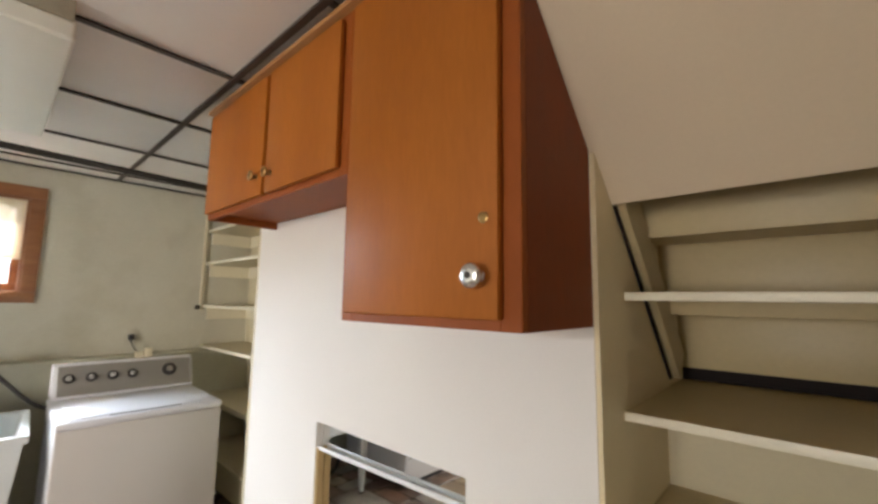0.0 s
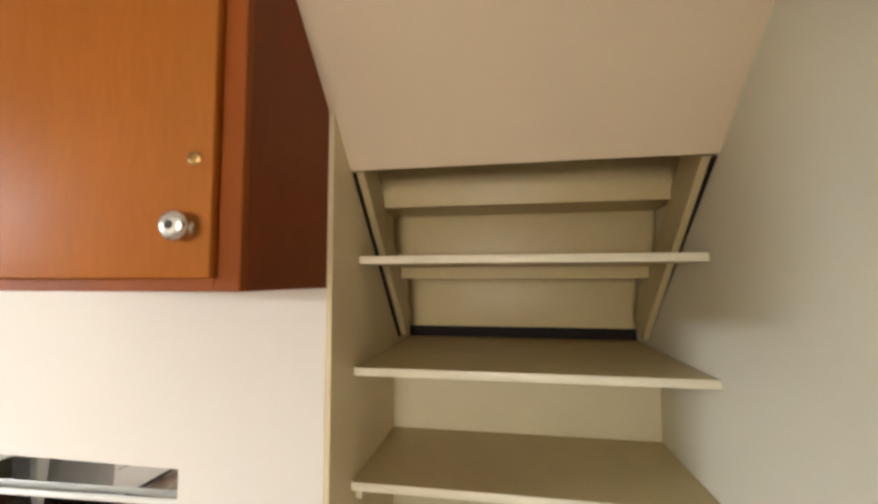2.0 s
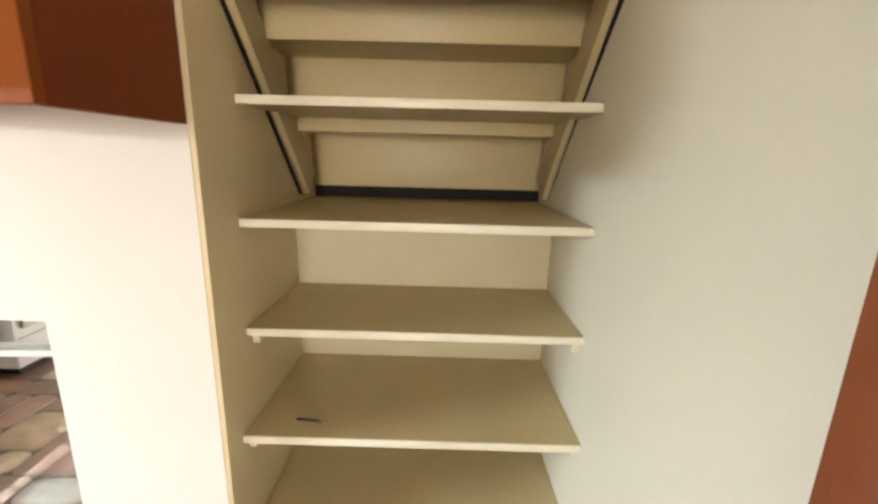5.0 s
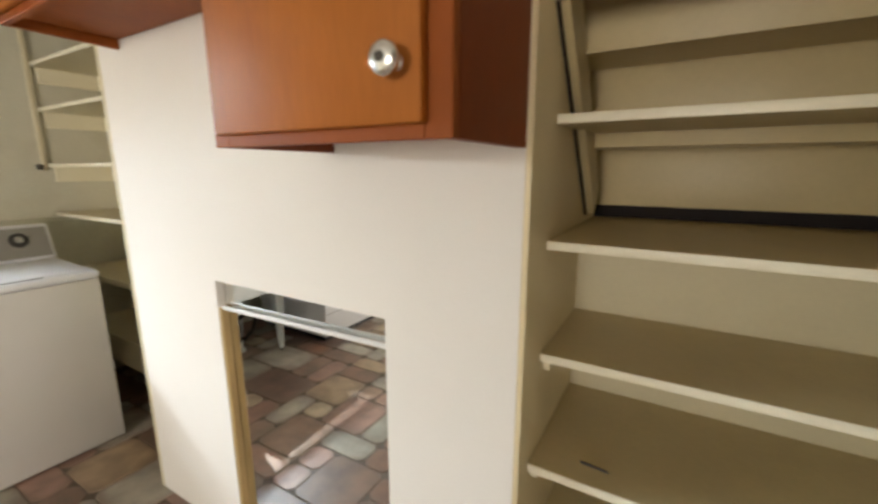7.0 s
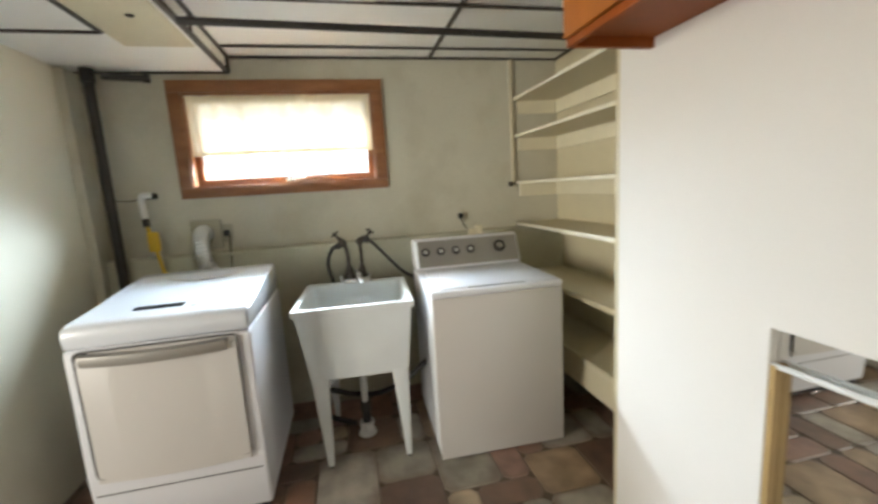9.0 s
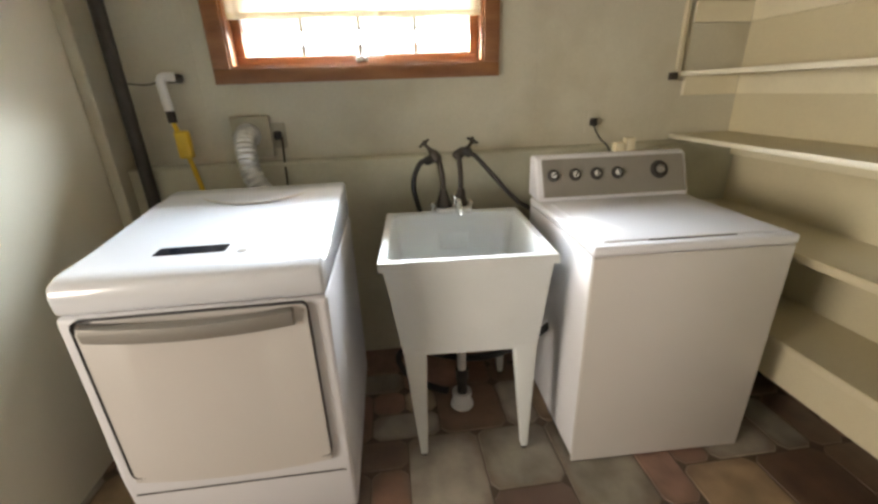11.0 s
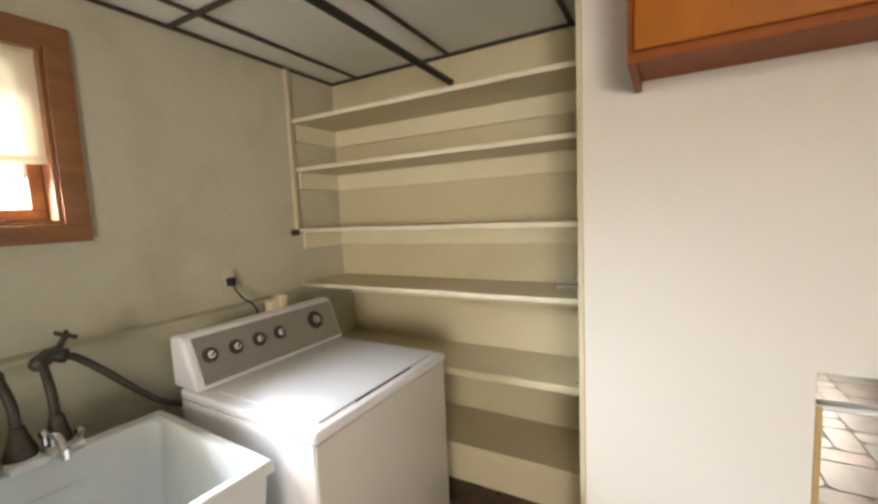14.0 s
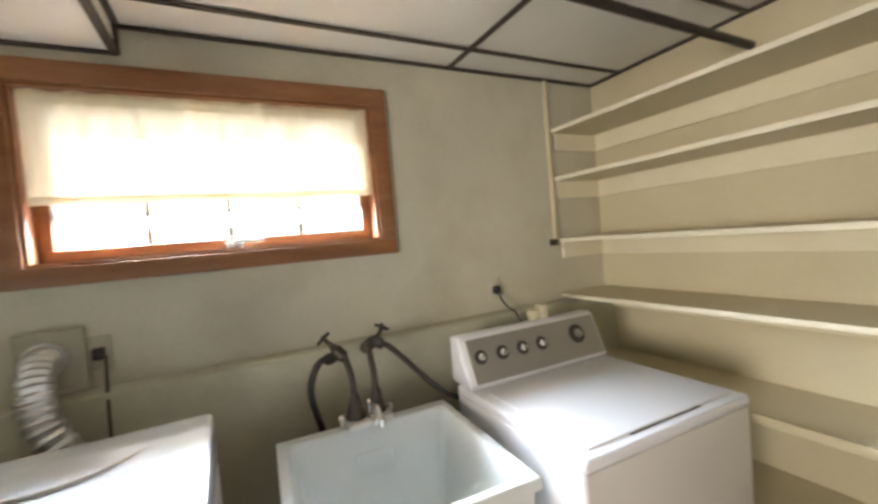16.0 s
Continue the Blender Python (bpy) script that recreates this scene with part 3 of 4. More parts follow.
# ---- window ----
def window():
    y0, y1, z0, z1 = -0.925, 0.250, 1.536, 2.125
    win = tagged(thing("window_1", "wide wooden basement window with orange-brown casing", "window", (W, -0.33, z0)), kind="structure")
    c = 0.074
    for name, a in (("casing", (y0 - c, y1 + c, z1, z1 + c)), ("casing", (y0 - c, y1 + c, z0 - c + 0.01, z0)), ("casing", (y0 - c, y0, z0, z1)), ("casing", (y1, y1 + c, z0, z1))):
        bm = bmesh.new()
        box(bm, W, W + 0.02, *a, 0.004, 2)
        part(name, bm, WOOD_W, win)
    for a in ((y0, y1, z1 - 0.012, z1), (y0, y1, z0, z0 + 0.012), (y0, y0 + 0.012, z0 + 0.012, z1 - 0.012), (y1 - 0.012, y1, z0 + 0.012, z1 - 0.012)):
        bm = bmesh.new()
        box(bm, W - 0.2, W + 0.006, *a, 0.002)
        part("jamb", bm, WOOD_W, win)
    xa, xb = W - 0.115, W - 0.075
    s = 0.040
    iy0, iy1, iz0, iz1 = y0 + 0.013, y1 - 0.013, z0 + 0.013, z1 - 0.013
    for a in ((iy0, iy1, iz0, iz0 + s), (iy0, iy1, iz1 - s, iz1), (iy0, iy0 + s, iz0 + s, iz1 - s), (iy1 - s, iy1, iz0 + s, iz1 - s)):
        bm = bmesh.new()
        box(bm, xa, xb, *a, 0.003, 2)
        part("sash", bm, WOOD_W, win)
    n = 4
    for i in range(1, n):
        y = iy0 + s + (iy1 - iy0 - 2 * s) * i / n
        bm = bmesh.new()
        box(bm, xa + 0.02, xa + 0.027, y - 0.007, y + 0.007, iz0 + s, iz1 - s)
        part("glazing_bar", bm, GREYPLATE, win, "thin grey glazing bar")
    bm = bmesh.new()
    box(bm, xa + 0.01, xa + 0.014, iy0 + s - 0.004, iy1 - s + 0.004, iz0 + s - 0.004, iz1 - s + 0.004)
    p = part("pane", bm, GLASS, win)
    p.visible_shadow = False
    fix(win)
    cr = thing("window_crank", "chrome crank handle of the window on the sill", "window handle", (W - 0.03, -0.33, z0 + 0.013))
    bm = bmesh.new()
    box(bm, W - 0.055, W - 0.005, -0.36, -0.30, z0 + 0.013, z0 + 0.04, 0.008, 3)
    part("crank_base", bm, CHROME, cr)
    bm = bmesh.new()
    tube(bm, smooth_path([(W - 0.02, -0.33, z0 + 0.035), (W + 0.01, -0.32, z0 + 0.045), (W + 0.016, -0.26, z0 + 0.035), (W + 0.012, -0.225, z0 + 0.04)], 10), 0.0065, 10)
    part("crank_arm", bm, CHROME, cr)
    fix(cr)
    # curtain on a thin rod inside the opening
    cu = thing("curtain", "short sheer cream cafe curtain gathered on a rod", "curtain", (W, -0.33, 1.75))
    rng = random.Random(3)
    wav = [(rng.uniform(0.5, 1.4), rng.uniform(20, 75), rng.uniform(0, 6)) for _ in range(6)]

    def sheet(za, zb, nz, off, amp, edge=0.0, edge_top=0.0):
        bm2 = bmesh.new()
        ny, rows = 220, []
        for j in range(nz + 1):
            z = za + (zb - za) * j / nz
            row = []
            for i in range(ny + 1):
                y = y0 + 0.014 + (y1 - y0 - 0.028) * i / ny
                d = sum(a * math.sin(f * y + ph + 1.2 * (z - za)) for a, f, ph in wav) * amp
                zz = z + (edge * (math.sin(11 * y) + 0.6 * math.sin(23 * y + 1)) if j == 0 else 0) + (edge_top * (math.sin(85 * y) + 0.8 * math.sin(51 * y + 2) + 0.5 * math.sin(190 * y)) if j == nz else 0)
                row.append(bm2.verts.new((W - 0.028 + off + d, y, zz)))
            rows.append(row)
        for r1, r2 in zip(rows, rows[1:]):
            for k in range(ny):
                bm2.faces.new((r1[k], r1[k + 1], r2[k + 1], r2[k]))
        return bm2
    part("fabric", sheet(1.752, 2.078, 8, 0, 0.0030), CURTAIN, cu)
    part("heading", sheet(2.070, 2.098, 3, 0.003, 0.0018), CURTAIN_HEM, cu, "shirred cream rod pocket")
    part("hem", sheet(1.737, 1.765, 2, 0.002, 0.0021, 0.003), CURTAIN_HEM, cu, "doubled cream hem")
    part("ruffle", sheet(2.096, 2.119, 3, 0.006, 0.0034, 0, 0.0042), CURTAIN_HEM, cu, "gathered heading ruffle")
    bm = bmesh.new()
    tube(bm, [(W - 0.036, y0 + 0.012, 2.095), (W - 0.036, y1 - 0.012, 2.095)], 0.005, 10)
    part("rod", bm, CHROME, cu)
    fix(cu)


window()
bm = bmesh.new()
box(bm, -60.1, -60, -60, 60, -25, 50)
tagged(part("backdrop", bm, OUTSIDE), "bright washed-out daylight beyond the window", "backdrop", kind="structure")
slab("ground", -80, 60, -60, 60, -0.4, -0.3, PAINT_LOW, "pale ground outside", "ground")
slab("roof_slab", W - 0.22, E + 0.7, -3.95, BACK + 0.2, 2.6, 2.7, PANEL, "closed floor deck above the ceiling", "ceiling")
slab("wall_outer_north", W - 0.22, E + 0.2, BACK + 0.12, BACK + 0.24, -0.1, 2.6, PAINT_LOW, "outer wall")
slab("wall_outer_east", E + 0.6, E + 0.7, -3.85, BACK + 0.2, -0.1, 2.6, PAINT_LOW, "outer wall")


# ---- shelves ----
def shelf_board(name, label, x0, x1, y0, y1, ztop, th, mat, group, cleat=True, cl_h=0.05):
    root = thing(name, label, "shelf", ((x0 + x1) / 2, y1, ztop - th), group)
    bm = bmesh.new()
    box(bm, x0, x1, y0 + 0.0042, y1, ztop - th, ztop, 0.001)
    part("board", bm, mat, root)
    # On thin boards a paler strip paints the edge highlight.
    bm = bmesh.new()
    box(bm, x0, x1, y0, y0 + 0.004, ztop - th - 0.001, ztop + 0.0005, 0.0015, 2)
    part("front_edge", bm, EDGE_LIT if th < 0.03 else mat, root, "front edge made paler for the window light on it" if th < 0.03 else "")
    if cleat:
        for a in ((x0, x0 + 0.018, y0 + 0.03, y1 - 0.02), (x1 - 0.018, x1, y0 + 0.03, y1 - 0.02), (x0 + 0.018, x1 - 0.018, y1 - 0.02, y1)):
            bm = bmesh.new()
            box(bm, *a, ztop - th - cl_h, ztop - th - 0.0005, 0.002)
            part("cleat", bm, CREAM_L, root)
    return fix(root)


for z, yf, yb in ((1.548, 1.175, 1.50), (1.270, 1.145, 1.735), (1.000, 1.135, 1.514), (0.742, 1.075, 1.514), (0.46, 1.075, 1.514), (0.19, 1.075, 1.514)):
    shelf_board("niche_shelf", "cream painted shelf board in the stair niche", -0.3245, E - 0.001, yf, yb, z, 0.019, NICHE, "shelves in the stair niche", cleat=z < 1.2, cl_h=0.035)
for i, z in enumerate((2.064, 1.800, 1.462, 1.153, 0.789, 0.418)):
    shelf_board("alcove_shelf", "long cream painted shelf board in the alcove", W + (0.002 if i < 4 else 0.075), NEND - 0.011, ALC, BACK - 0.001, z, 0.02 if i < 4 else 0.032, CREAM, "shelves in the alcove", cl_h=0.095)
kick = thing("toe_board", "dull cream board under the lowest alcove shelf", "board", (-2.8, ALC + 0.02, 0.22))
bm = bmesh.new()
box(bm, W + 0.075, NEND - 0.011, ALC + 0.004, ALC + 0.022, 0.232, 0.385, 0.002)
part("board", bm, CREAM, kick)
fix(kick)

post = thing("shelf_post", "thin cream post at the shelf fronts", "post", (W + 0.01, ALC - 0.012, 1.42))
bm = bmesh.new()
box(bm, W + 0.001, W + 0.022, ALC - 0.024, ALC - 0.001, 1.42, CEIL, 0.002)
part("strip", bm, CREAM, post)
fix(post)
box_e = thing("junction_knob", "small dark bracket at the post's foot", "bracket", (W + 0.02, ALC - 0.03, 1.43))
bm = bmesh.new()
box(bm, W + 0.001, W + 0.04, ALC - 0.055, ALC - 0.025, 1.425, 1.46, 0.005, 2)
part("bracket", bm, BRONZE, box_e)
fix(box_e)


# ---- cabinets ----
def knob(parent, x, y, z, mat=CHROME, s=1.0):
    bm2 = bmesh.new()
    lathe(bm2, [(0.011 * s, 0), (0.008 * s, 0.004 * s), (0.007 * s, 0.012 * s), (0.011 * s, 0.017 * s), (0.017 * s, 0.0195 * s), (0.0205 * s, 0.0225 * s), (0.0222 * s, 0.026 * s), (0.0218 * s, 0.029 * s), (0.0198 * s, 0.0318 * s), (0.016 * s, 0.0338 * s), (0.0115 * s, 0.0350 * s), (0.006 * s, 0.0356 * s), (0.0015 * s, 0.0358 * s)], 40, Matrix.Translation((x, y, z)) @ Matrix.Rotation(radians(90), 4, "X"))
    k = part("knob", bm2, mat, parent, "round chrome knob")
    bm2 = bmesh.new()
    lathe(bm2, [(0.0065 * s, 0), (0.006 * s, 0.0012 * s), (0.002 * s, 0.0014 * s)], 20, Matrix.Translation((x, y - 0.0355 * s, z)) @ Matrix.Rotation(radians(90), 4, "X"))
    part("knob_centre", bm2, BRONZE, k, "dark dimple in the knob")
    return k


CF = 0.712


def cabinet(name, label, x0, x1, z0, z1, doors, knobs, lock=None):
    root = thing(name, label, "cabinet", ((x0 + x1) / 2, N, z0), "wall cabinets")
    t = 0.018
    bm = bmesh.new()
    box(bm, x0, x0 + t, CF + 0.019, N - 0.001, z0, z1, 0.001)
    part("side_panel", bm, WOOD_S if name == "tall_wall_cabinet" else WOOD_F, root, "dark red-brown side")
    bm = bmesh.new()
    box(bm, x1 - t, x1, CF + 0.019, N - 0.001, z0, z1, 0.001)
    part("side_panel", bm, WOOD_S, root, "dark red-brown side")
    bm = bmesh.new()
    box(bm, x0 + t, x1 - t, CF + 0.019, N - 0.001, z0 + 0.03, z0 + 0.042, 0.001)
    box(bm, x0 + t, x1 - t, N - 0.012, N - 0.001, z0 + 0.042, z1)
    box(bm, x0 + t, x1 - t, CF + 0.019, N - 0.012, z1 - 0.014, z1)
    part("carcass", bm, WOOD_F, root)
    bm = bmesh.new()
    fw = 0.042
    box(bm, x0, x0 + fw, CF, CF + 0.019, z0, z1, 0.0015)
    box(bm, x1 - fw, x1, CF, CF + 0.019, z0, z1, 0.0015)
    box(bm, x0 + fw, x1 - fw, CF, CF + 0.019, z0, z0 + 0.034, 0.0015)
    box(bm, x0 + fw, x1 - fw, CF, CF + 0.019, z1 - 0.05, z1, 0.0015)
    if len(doors) > 1:
        m = (doors[0][1] + doors[1][0]) / 2
        box(bm, m - 0.025, m + 0.025, CF, CF + 0.019, z0 + 0.034, z1 - 0.05, 0.0015)
    part("face_frame", bm, WOOD_F, root)
    for (a, b, c, d), (kx, kz) in zip(doors, knobs):
        bm = bmesh.new()
        box(bm, a, b, CF - 0.019, CF - 0.001, c, d, 0.0035, 2)
        door = part("door", bm, WOOD_D, root, "flat orange-brown varnished door")
        knob(door, kx, CF - 0.019, kz, CHROME if name == "tall_wall_cabinet" else BRASS, 1.0 if name == "tall_wall_cabinet" else 0.75)
        if lock:
            bm = bmesh.new()
            lathe(bm, [(0.0105, 0), (0.0105, 0.003), (0.008, 0.004), (0.0075, 0.0025), (0.003, 0.0025)], 18, Matrix.Translation((lock[0], CF - 0.019, lock[1])) @ Matrix.Rotation(radians(90), 4, "X"))
            part("lock", bm, BRASS, door, "small round brass lock")
    return fix(root)


cabinet("tall_wall_cabinet", "tall orange-brown wall cabinet with a chrome knob, dark red side", -0.845, -0.336, 1.470, 2.30, [(-0.815, -0.372, 1.490, 2.28)], [(-0.409, 1.565)], (-0.401, 1.668))
cabinet("low_wall_cabinet", "shorter two-door orange-brown wall cabinet with brass knobs", -1.838, -0.8455, 1.842, 2.30, [(-1.823, -1.308, 1.862, 2.28), (-1.284, -0.875, 1.862, 2.28)], [(-1.345, 1.928), (-1.245, 1.922)])
tr = thing("cabinet_cornice", "pale wooden strip along the cabinet tops", "trim", (-1.0, CF, 2.30))
bm = bmesh.new()
box(bm, -1.862, -0.336, CF - 0.024, N - 0.001, 2.3005, 2.318, 0.004, 2)
part("strip", bm, WOOD_P, tr)
fix(tr)


# ---- mirror in the recess ----
def mirror():
    root = thing("recessed_mirror", "low mirror set in a wall recess, reflecting the tiled floor", "mirror", (-1.046, N + 0.033, 0.08))
    bm = bmesh.new()
    box(bm, -1.406, -0.686, N + 0.030, N + 0.036, 0.08, 1.060)
    part("glass", bm, MIRROR, root, shade=False)
    fix(root)
    rail = thing("towel_rail", "thin white rail across the mirror recess", "rail", (-1.03, 0.93, 0.97))
    bm = bmesh.new()
    tube(bm, [(-1.405, N + 0.012, 0.962), (-0.687, N + 0.012, 0.980)], 0.0075, 12)
    part("bar", bm, WHITEP, rail)
    fix(rail)
    cl = thing("pine_cleat", "bare pine upright inside the recess under the rail", "board", (-1.40, N + 0.01, 0.08))
    bm = bmesh.new()
    box(bm, -1.405, -1.390, N + 0.002, N + 0.029, 0.081, 0.965, 0.001)
    part("upright", bm, PINE, cl)
    fix(cl)


mirror()


# ---- washer ----
def washer():
    x0, x1, y0, y1, zt = -3.262, -2.580, 0.400, 1.110, 0.930
    root = thing("washing_machine", "white top-loading washing machine with a grey control console", "washing machine", ((x0 + x1) / 2, (y0 + y1) / 2, 0))
    bm = bmesh.new()
    box(bm, x0, x1 - 0.012, y0, y1, 0.03, zt - 0.035, 0.006, 2)
    part("body", bm, ENAMEL, root)
    # The front's shade is in the darker enamel; the machine is white all over.
    bm = bmesh.new()
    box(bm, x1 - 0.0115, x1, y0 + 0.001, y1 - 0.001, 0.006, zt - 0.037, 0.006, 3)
    part("front_panel", bm, ENAMEL_SHADED, root, "plain white front panel")
    bm = bmesh.new()
    box(bm, x0, x1 + 0.004, y0 - 0.002, y1 + 0.002, zt - 0.0345, zt, 0.010, 3)
    part("top_panel", bm, ENAMEL, root)
    bm = bmesh.new()
    box(bm, x0 + 0.16, x1 - 0.035, y0 + 0.045, y1 - 0.045, zt - 0.002, zt + 0.006, 0.005, 3)
    lid = part("lid", bm, ENAMEL, root, "flat white lid")
    # Dark strip that paints the shadow along the lid's front edge.
    bm = bmesh.new()
    box(bm, x1 - 0.037, x1 - 0.030, y0 + 0.2, y1 - 0.2, zt - 0.0008, zt + 0.003, 0.001)
    part("lid_lip", bm, GREYP, lid, "dark grey strip for the shadow at the finger lip")
    bm = bmesh.new()
    xa = x0 - 0.05
    prism(bm, [(xa, zt + 0.001), (xa + 0.15, zt + 0.001), (xa + 0.155, zt + 0.012), (xa + 0.085, zt + 0.180), (xa + 0.06, zt + 0.194), (xa, zt + 0.186)], "y", y0 + 0.004, y1 + 0.008, 0.012, 3)
    con = part("console", bm, ENAMEL, root, "white console housing")
    # sloped grey face
    p0, p1 = Vector((xa + 0.1555, 0, zt + 0.016)), Vector((xa + 0.0855, 0, zt + 0.177))
    d = (p1 - p0).normalized()
    nrm = Vector((d.z, 0, -d.x)).normalized()
    m = Matrix(((nrm.x, 0, d.x, p0.x), (0, 1, 0, 0), (nrm.z, 0, d.z, p0.z), (0, 0, 0, 1)))
    ln = (p1 - p0).length
    bm = bmesh.new()
    box(bm, 0, 0.005, y0 + 0.03, y1 - 0.010, 0.002, ln, 0.002, 1, m)
    face = part("control_face", bm, SILVER, root, "brushed grey control face")
    for i, (y, r) in enumerate(((0.478, 0.023), (0.580, 0.023), (0.680, 0.023), (0.779, 0.023), (0.978, 0.034))):
        mm = m @ Matrix.Translation((0.005, y, 0.100 if i < 4 else 0.105)) @ Matrix.Rotation(radians(90), 4, "Y")
        bm = bmesh.new()
        lathe(bm, [(r * 1.22, 0), (r * 1.22, 0.003), (r, 0.004), (r * 0.95, 0.012)], 24, mm)
        dial = part("dial", bm, GREYP, root, "dark ringed dial" if i < 4 else "large chrome dial")
        bm = bmesh.new()
        lathe(bm, [(r * 0.58, 0.012), (r * 0.54, 0.019), (r * 0.2, 0.020)], 24, mm)
        part("dial_cap", bm, WHITEP if i < 4 else SILVER, dial)
        bm = bmesh.new()
        box(bm, -0.003, 0.003, -r * 0.52, r * 0.52, 0.0201, 0.025, 0.001, 1, mm @ Matrix.Rotation(radians(30 + 25 * i), 4, "Z"))
        part("dial_grip", bm, GREYP if i < 4 else CHROME, dial)
    for sx in (x0 + 0.05, x1 - 0.06):
        for sy in (y0 + 0.05, y1 - 0.05):
            bm = bmesh.new()
            lathe(bm, [(0.022, 0.001), (0.022, 0.012), (0.012, 0.014), (0.012, 0.032)], 14, Matrix.Translation((sx, sy, 0)))
            part("foot", bm, BLACK, root)
    fix(root)
    root.matrix_basis = Matrix.Translation(root.location) @ Matrix.Rotation(radians(-1.6), 4, "Z")
    b = thing("small_box", "small pale box resting on the washer console", "box", (-3.28, 0.85, zt + 0.191))
    bm = bmesh.new()
    box(bm, -3.300, -3.262, 0.858, 0.900, zt + 0.191, zt + 0.252, 0.003, 2)
    box(bm, -3.298, -3.265, 0.806, 0.8535, zt + 0.191, zt + 0.232, 0.003, 2)
    part("carton", bm, CREAM, b)
    fix(b)


washer()


# ---- laundry sink ----
def sink():
    root = thing("laundry_sink", "white plastic utility sink on four tapering legs", "sink", (-2.99, 0.02, 0))
    zt = 0.884
    x0, x1, y0, y1 = -3.298, -2.682, -0.290, 0.330
    # basin: rim, inner well, outer skirt
    def ring(a, b, c, d, z):
        return [(a, c, z), (b, c, z), (b, d, z), (a, d, z)]
    bm = bmesh.new()
    loops = [ring(x0 + 0.03, x1 - 0.03, y0 + 0.03, y1 - 0.03, zt - 0.03), ring(x0, x1, y0, y1, zt - 0.032), ring(x0, x1, y0, y1, zt - 0.004), ring(x0 + 0.004, x1 - 0.004, y0 + 0.004, y1 - 0.004, zt),
             ring(x0 + 0.046, x1 - 0.028, y0 + 0.028, y1 - 0.028, zt), ring(x0 + 0.053, x1 - 0.034, y0 + 0.034, y1 - 0.034, zt - 0.008), ring(x0 + 0.12, x1 - 0.09, y0 + 0.085, y1 - 0.085, 0.545), ring(x0 + 0.14, x1 - 0.11, y0 + 0.105, y1 - 0.105, 0.535)]
    vs = [[bm.verts.new(p) for p in lp] for lp in loops]
    for a, b in zip(vs, vs[1:]):
        for k in range(4):
            bm.faces.new((a[k], a[(k + 1) % 4], b[(k + 1) % 4], b[k]))
    bm.faces.new(vs[-1])
    bmesh.ops.bevel(bm, geom=[e for e in bm.edges if abs(e.verts[0].co.z - e.verts[1].co.z) > 0.1], offset=0.035, segments=4, profile=0.5, affect="EDGES")
    part("basin", bm, TUB, root)
    # outer skirt and the legs run on from it
    xb0, xb1, yb0, yb1 = x0 + 0.05, x1 - 0.022, y0 + 0.065, y1 - 0.055
    bm = bmesh.new()
    a = [bm.verts.new(p) for p in ring(x0 + 0.028, x1 - 0.012, y0 + 0.016, y1 - 0.016, zt - 0.03)]
    b = [bm.verts.new(p) for p in ring(xb0, xb1, yb0, yb1, 0.50)]
    for k in range(4):
        bm.faces.new((a[k], a[(k + 1) % 4], b[(k + 1) % 4], b[k]))
    bm.faces.new(b)
    part("tub_skirt", bm, TUB, root)
    ex, ey = -2.70, (-0.185, 0.262)
    for fx, tx in ((ex, xb1), (-3.22, xb0)):
        for fy, ty, s in ((ey[0], yb0, 1), (ey[1], yb1, -1)):
            bm = bmesh.new()
            q = 1 if tx == xb1 else -1
            top = [(tx + 0.001 * q, ty - 0.002 * s), (tx + 0.001 * q, ty + 0.085 * s), (tx - 0.06 * q, ty + 0.085 * s), (tx - 0.06 * q, ty - 0.002 * s)]
            bot = [(fx, fy), (fx, fy + 0.028 * s), (fx - 0.03 * q, fy + 0.028 * s), (fx - 0.03 * q, fy)]
            va, vb = [bm.verts.new((*p, 0.52)) for p in top], [bm.verts.new((*p, 0.012)) for p in bot]
            for k in range(4):
                bm.faces.new((va[k], va[(k + 1) % 4], vb[(k + 1) % 4], vb[k]))
            bm.faces.new(va)
            bm.faces.new(vb)
            bmesh.ops.bevel(bm, geom=bm.edges[:], offset=0.005, segments=2, profile=0.5, affect="EDGES")
            leg = part("leg", bm, TUB, root)
            bm = bmesh.new()
            lathe(bm, [(0.013, 0.0005), (0.014, 0.014)], 12, Matrix.Translation((fx - 0.015 * q, fy + 0.014 * s, 0)))
            part("foot", bm, GREYP, leg)
    bm = bmesh.new()
    lathe(bm, [(0.032, 0.5355), (0.034, 0.539), (0.024, 0.5395), (0.02, 0.5365)], 20, Matrix.Translation((-2.98, 0.02, 0)))
    part("drain", bm, CHROME, root)
    bm = bmesh.new()
    prism(bm, [(x0 + 0.086, 0.725), (x0 + 0.090, 0.725), (x0 + 0.076, 0.80), (x0 + 0.072, 0.80)], "y", -0.05, 0.09, 0.001)
    part("moulded_plate", bm, TUB, root, "faint moulded label plate")
    bm = bmesh.new()
    tube(bm, [(-2.98, 0.02, 0.535), (-2.98, 0.02, 0.20)], 0.02, 14)
    tr = part("waste_pipe", bm, WHITEP, root, "white plastic waste pipe")
    bm = bmesh.new()
    tube(bm, [(-2.98, 0.02, 0.215), (-2.98, 0.02, 0.155)], 0.030, 14)
    part("pipe_nut", bm, GREYP, tr)
    fix(root)
    root.matrix_basis = Matrix.Translation(root.location) @ Matrix.Rotation(radians(-3.2), 4, "Z")
    d = thing("floor_drain", "pale cast drain socket on the floor under the sink", "drain", (-2.99, 0.02, 0))
    bm = bmesh.new()
    lathe(bm, [(0.055, 0.0005), (0.053, 0.015), (0.040, 0.025), (0.038, 0.052), (0.046, 0.060), (0.046, 0.078), (0.032, 0.082)], 22, Matrix.Translation((-2.99, 0.02, 0)))
    part("socket", bm, WHITEP, d)
    bm = bmesh.new()
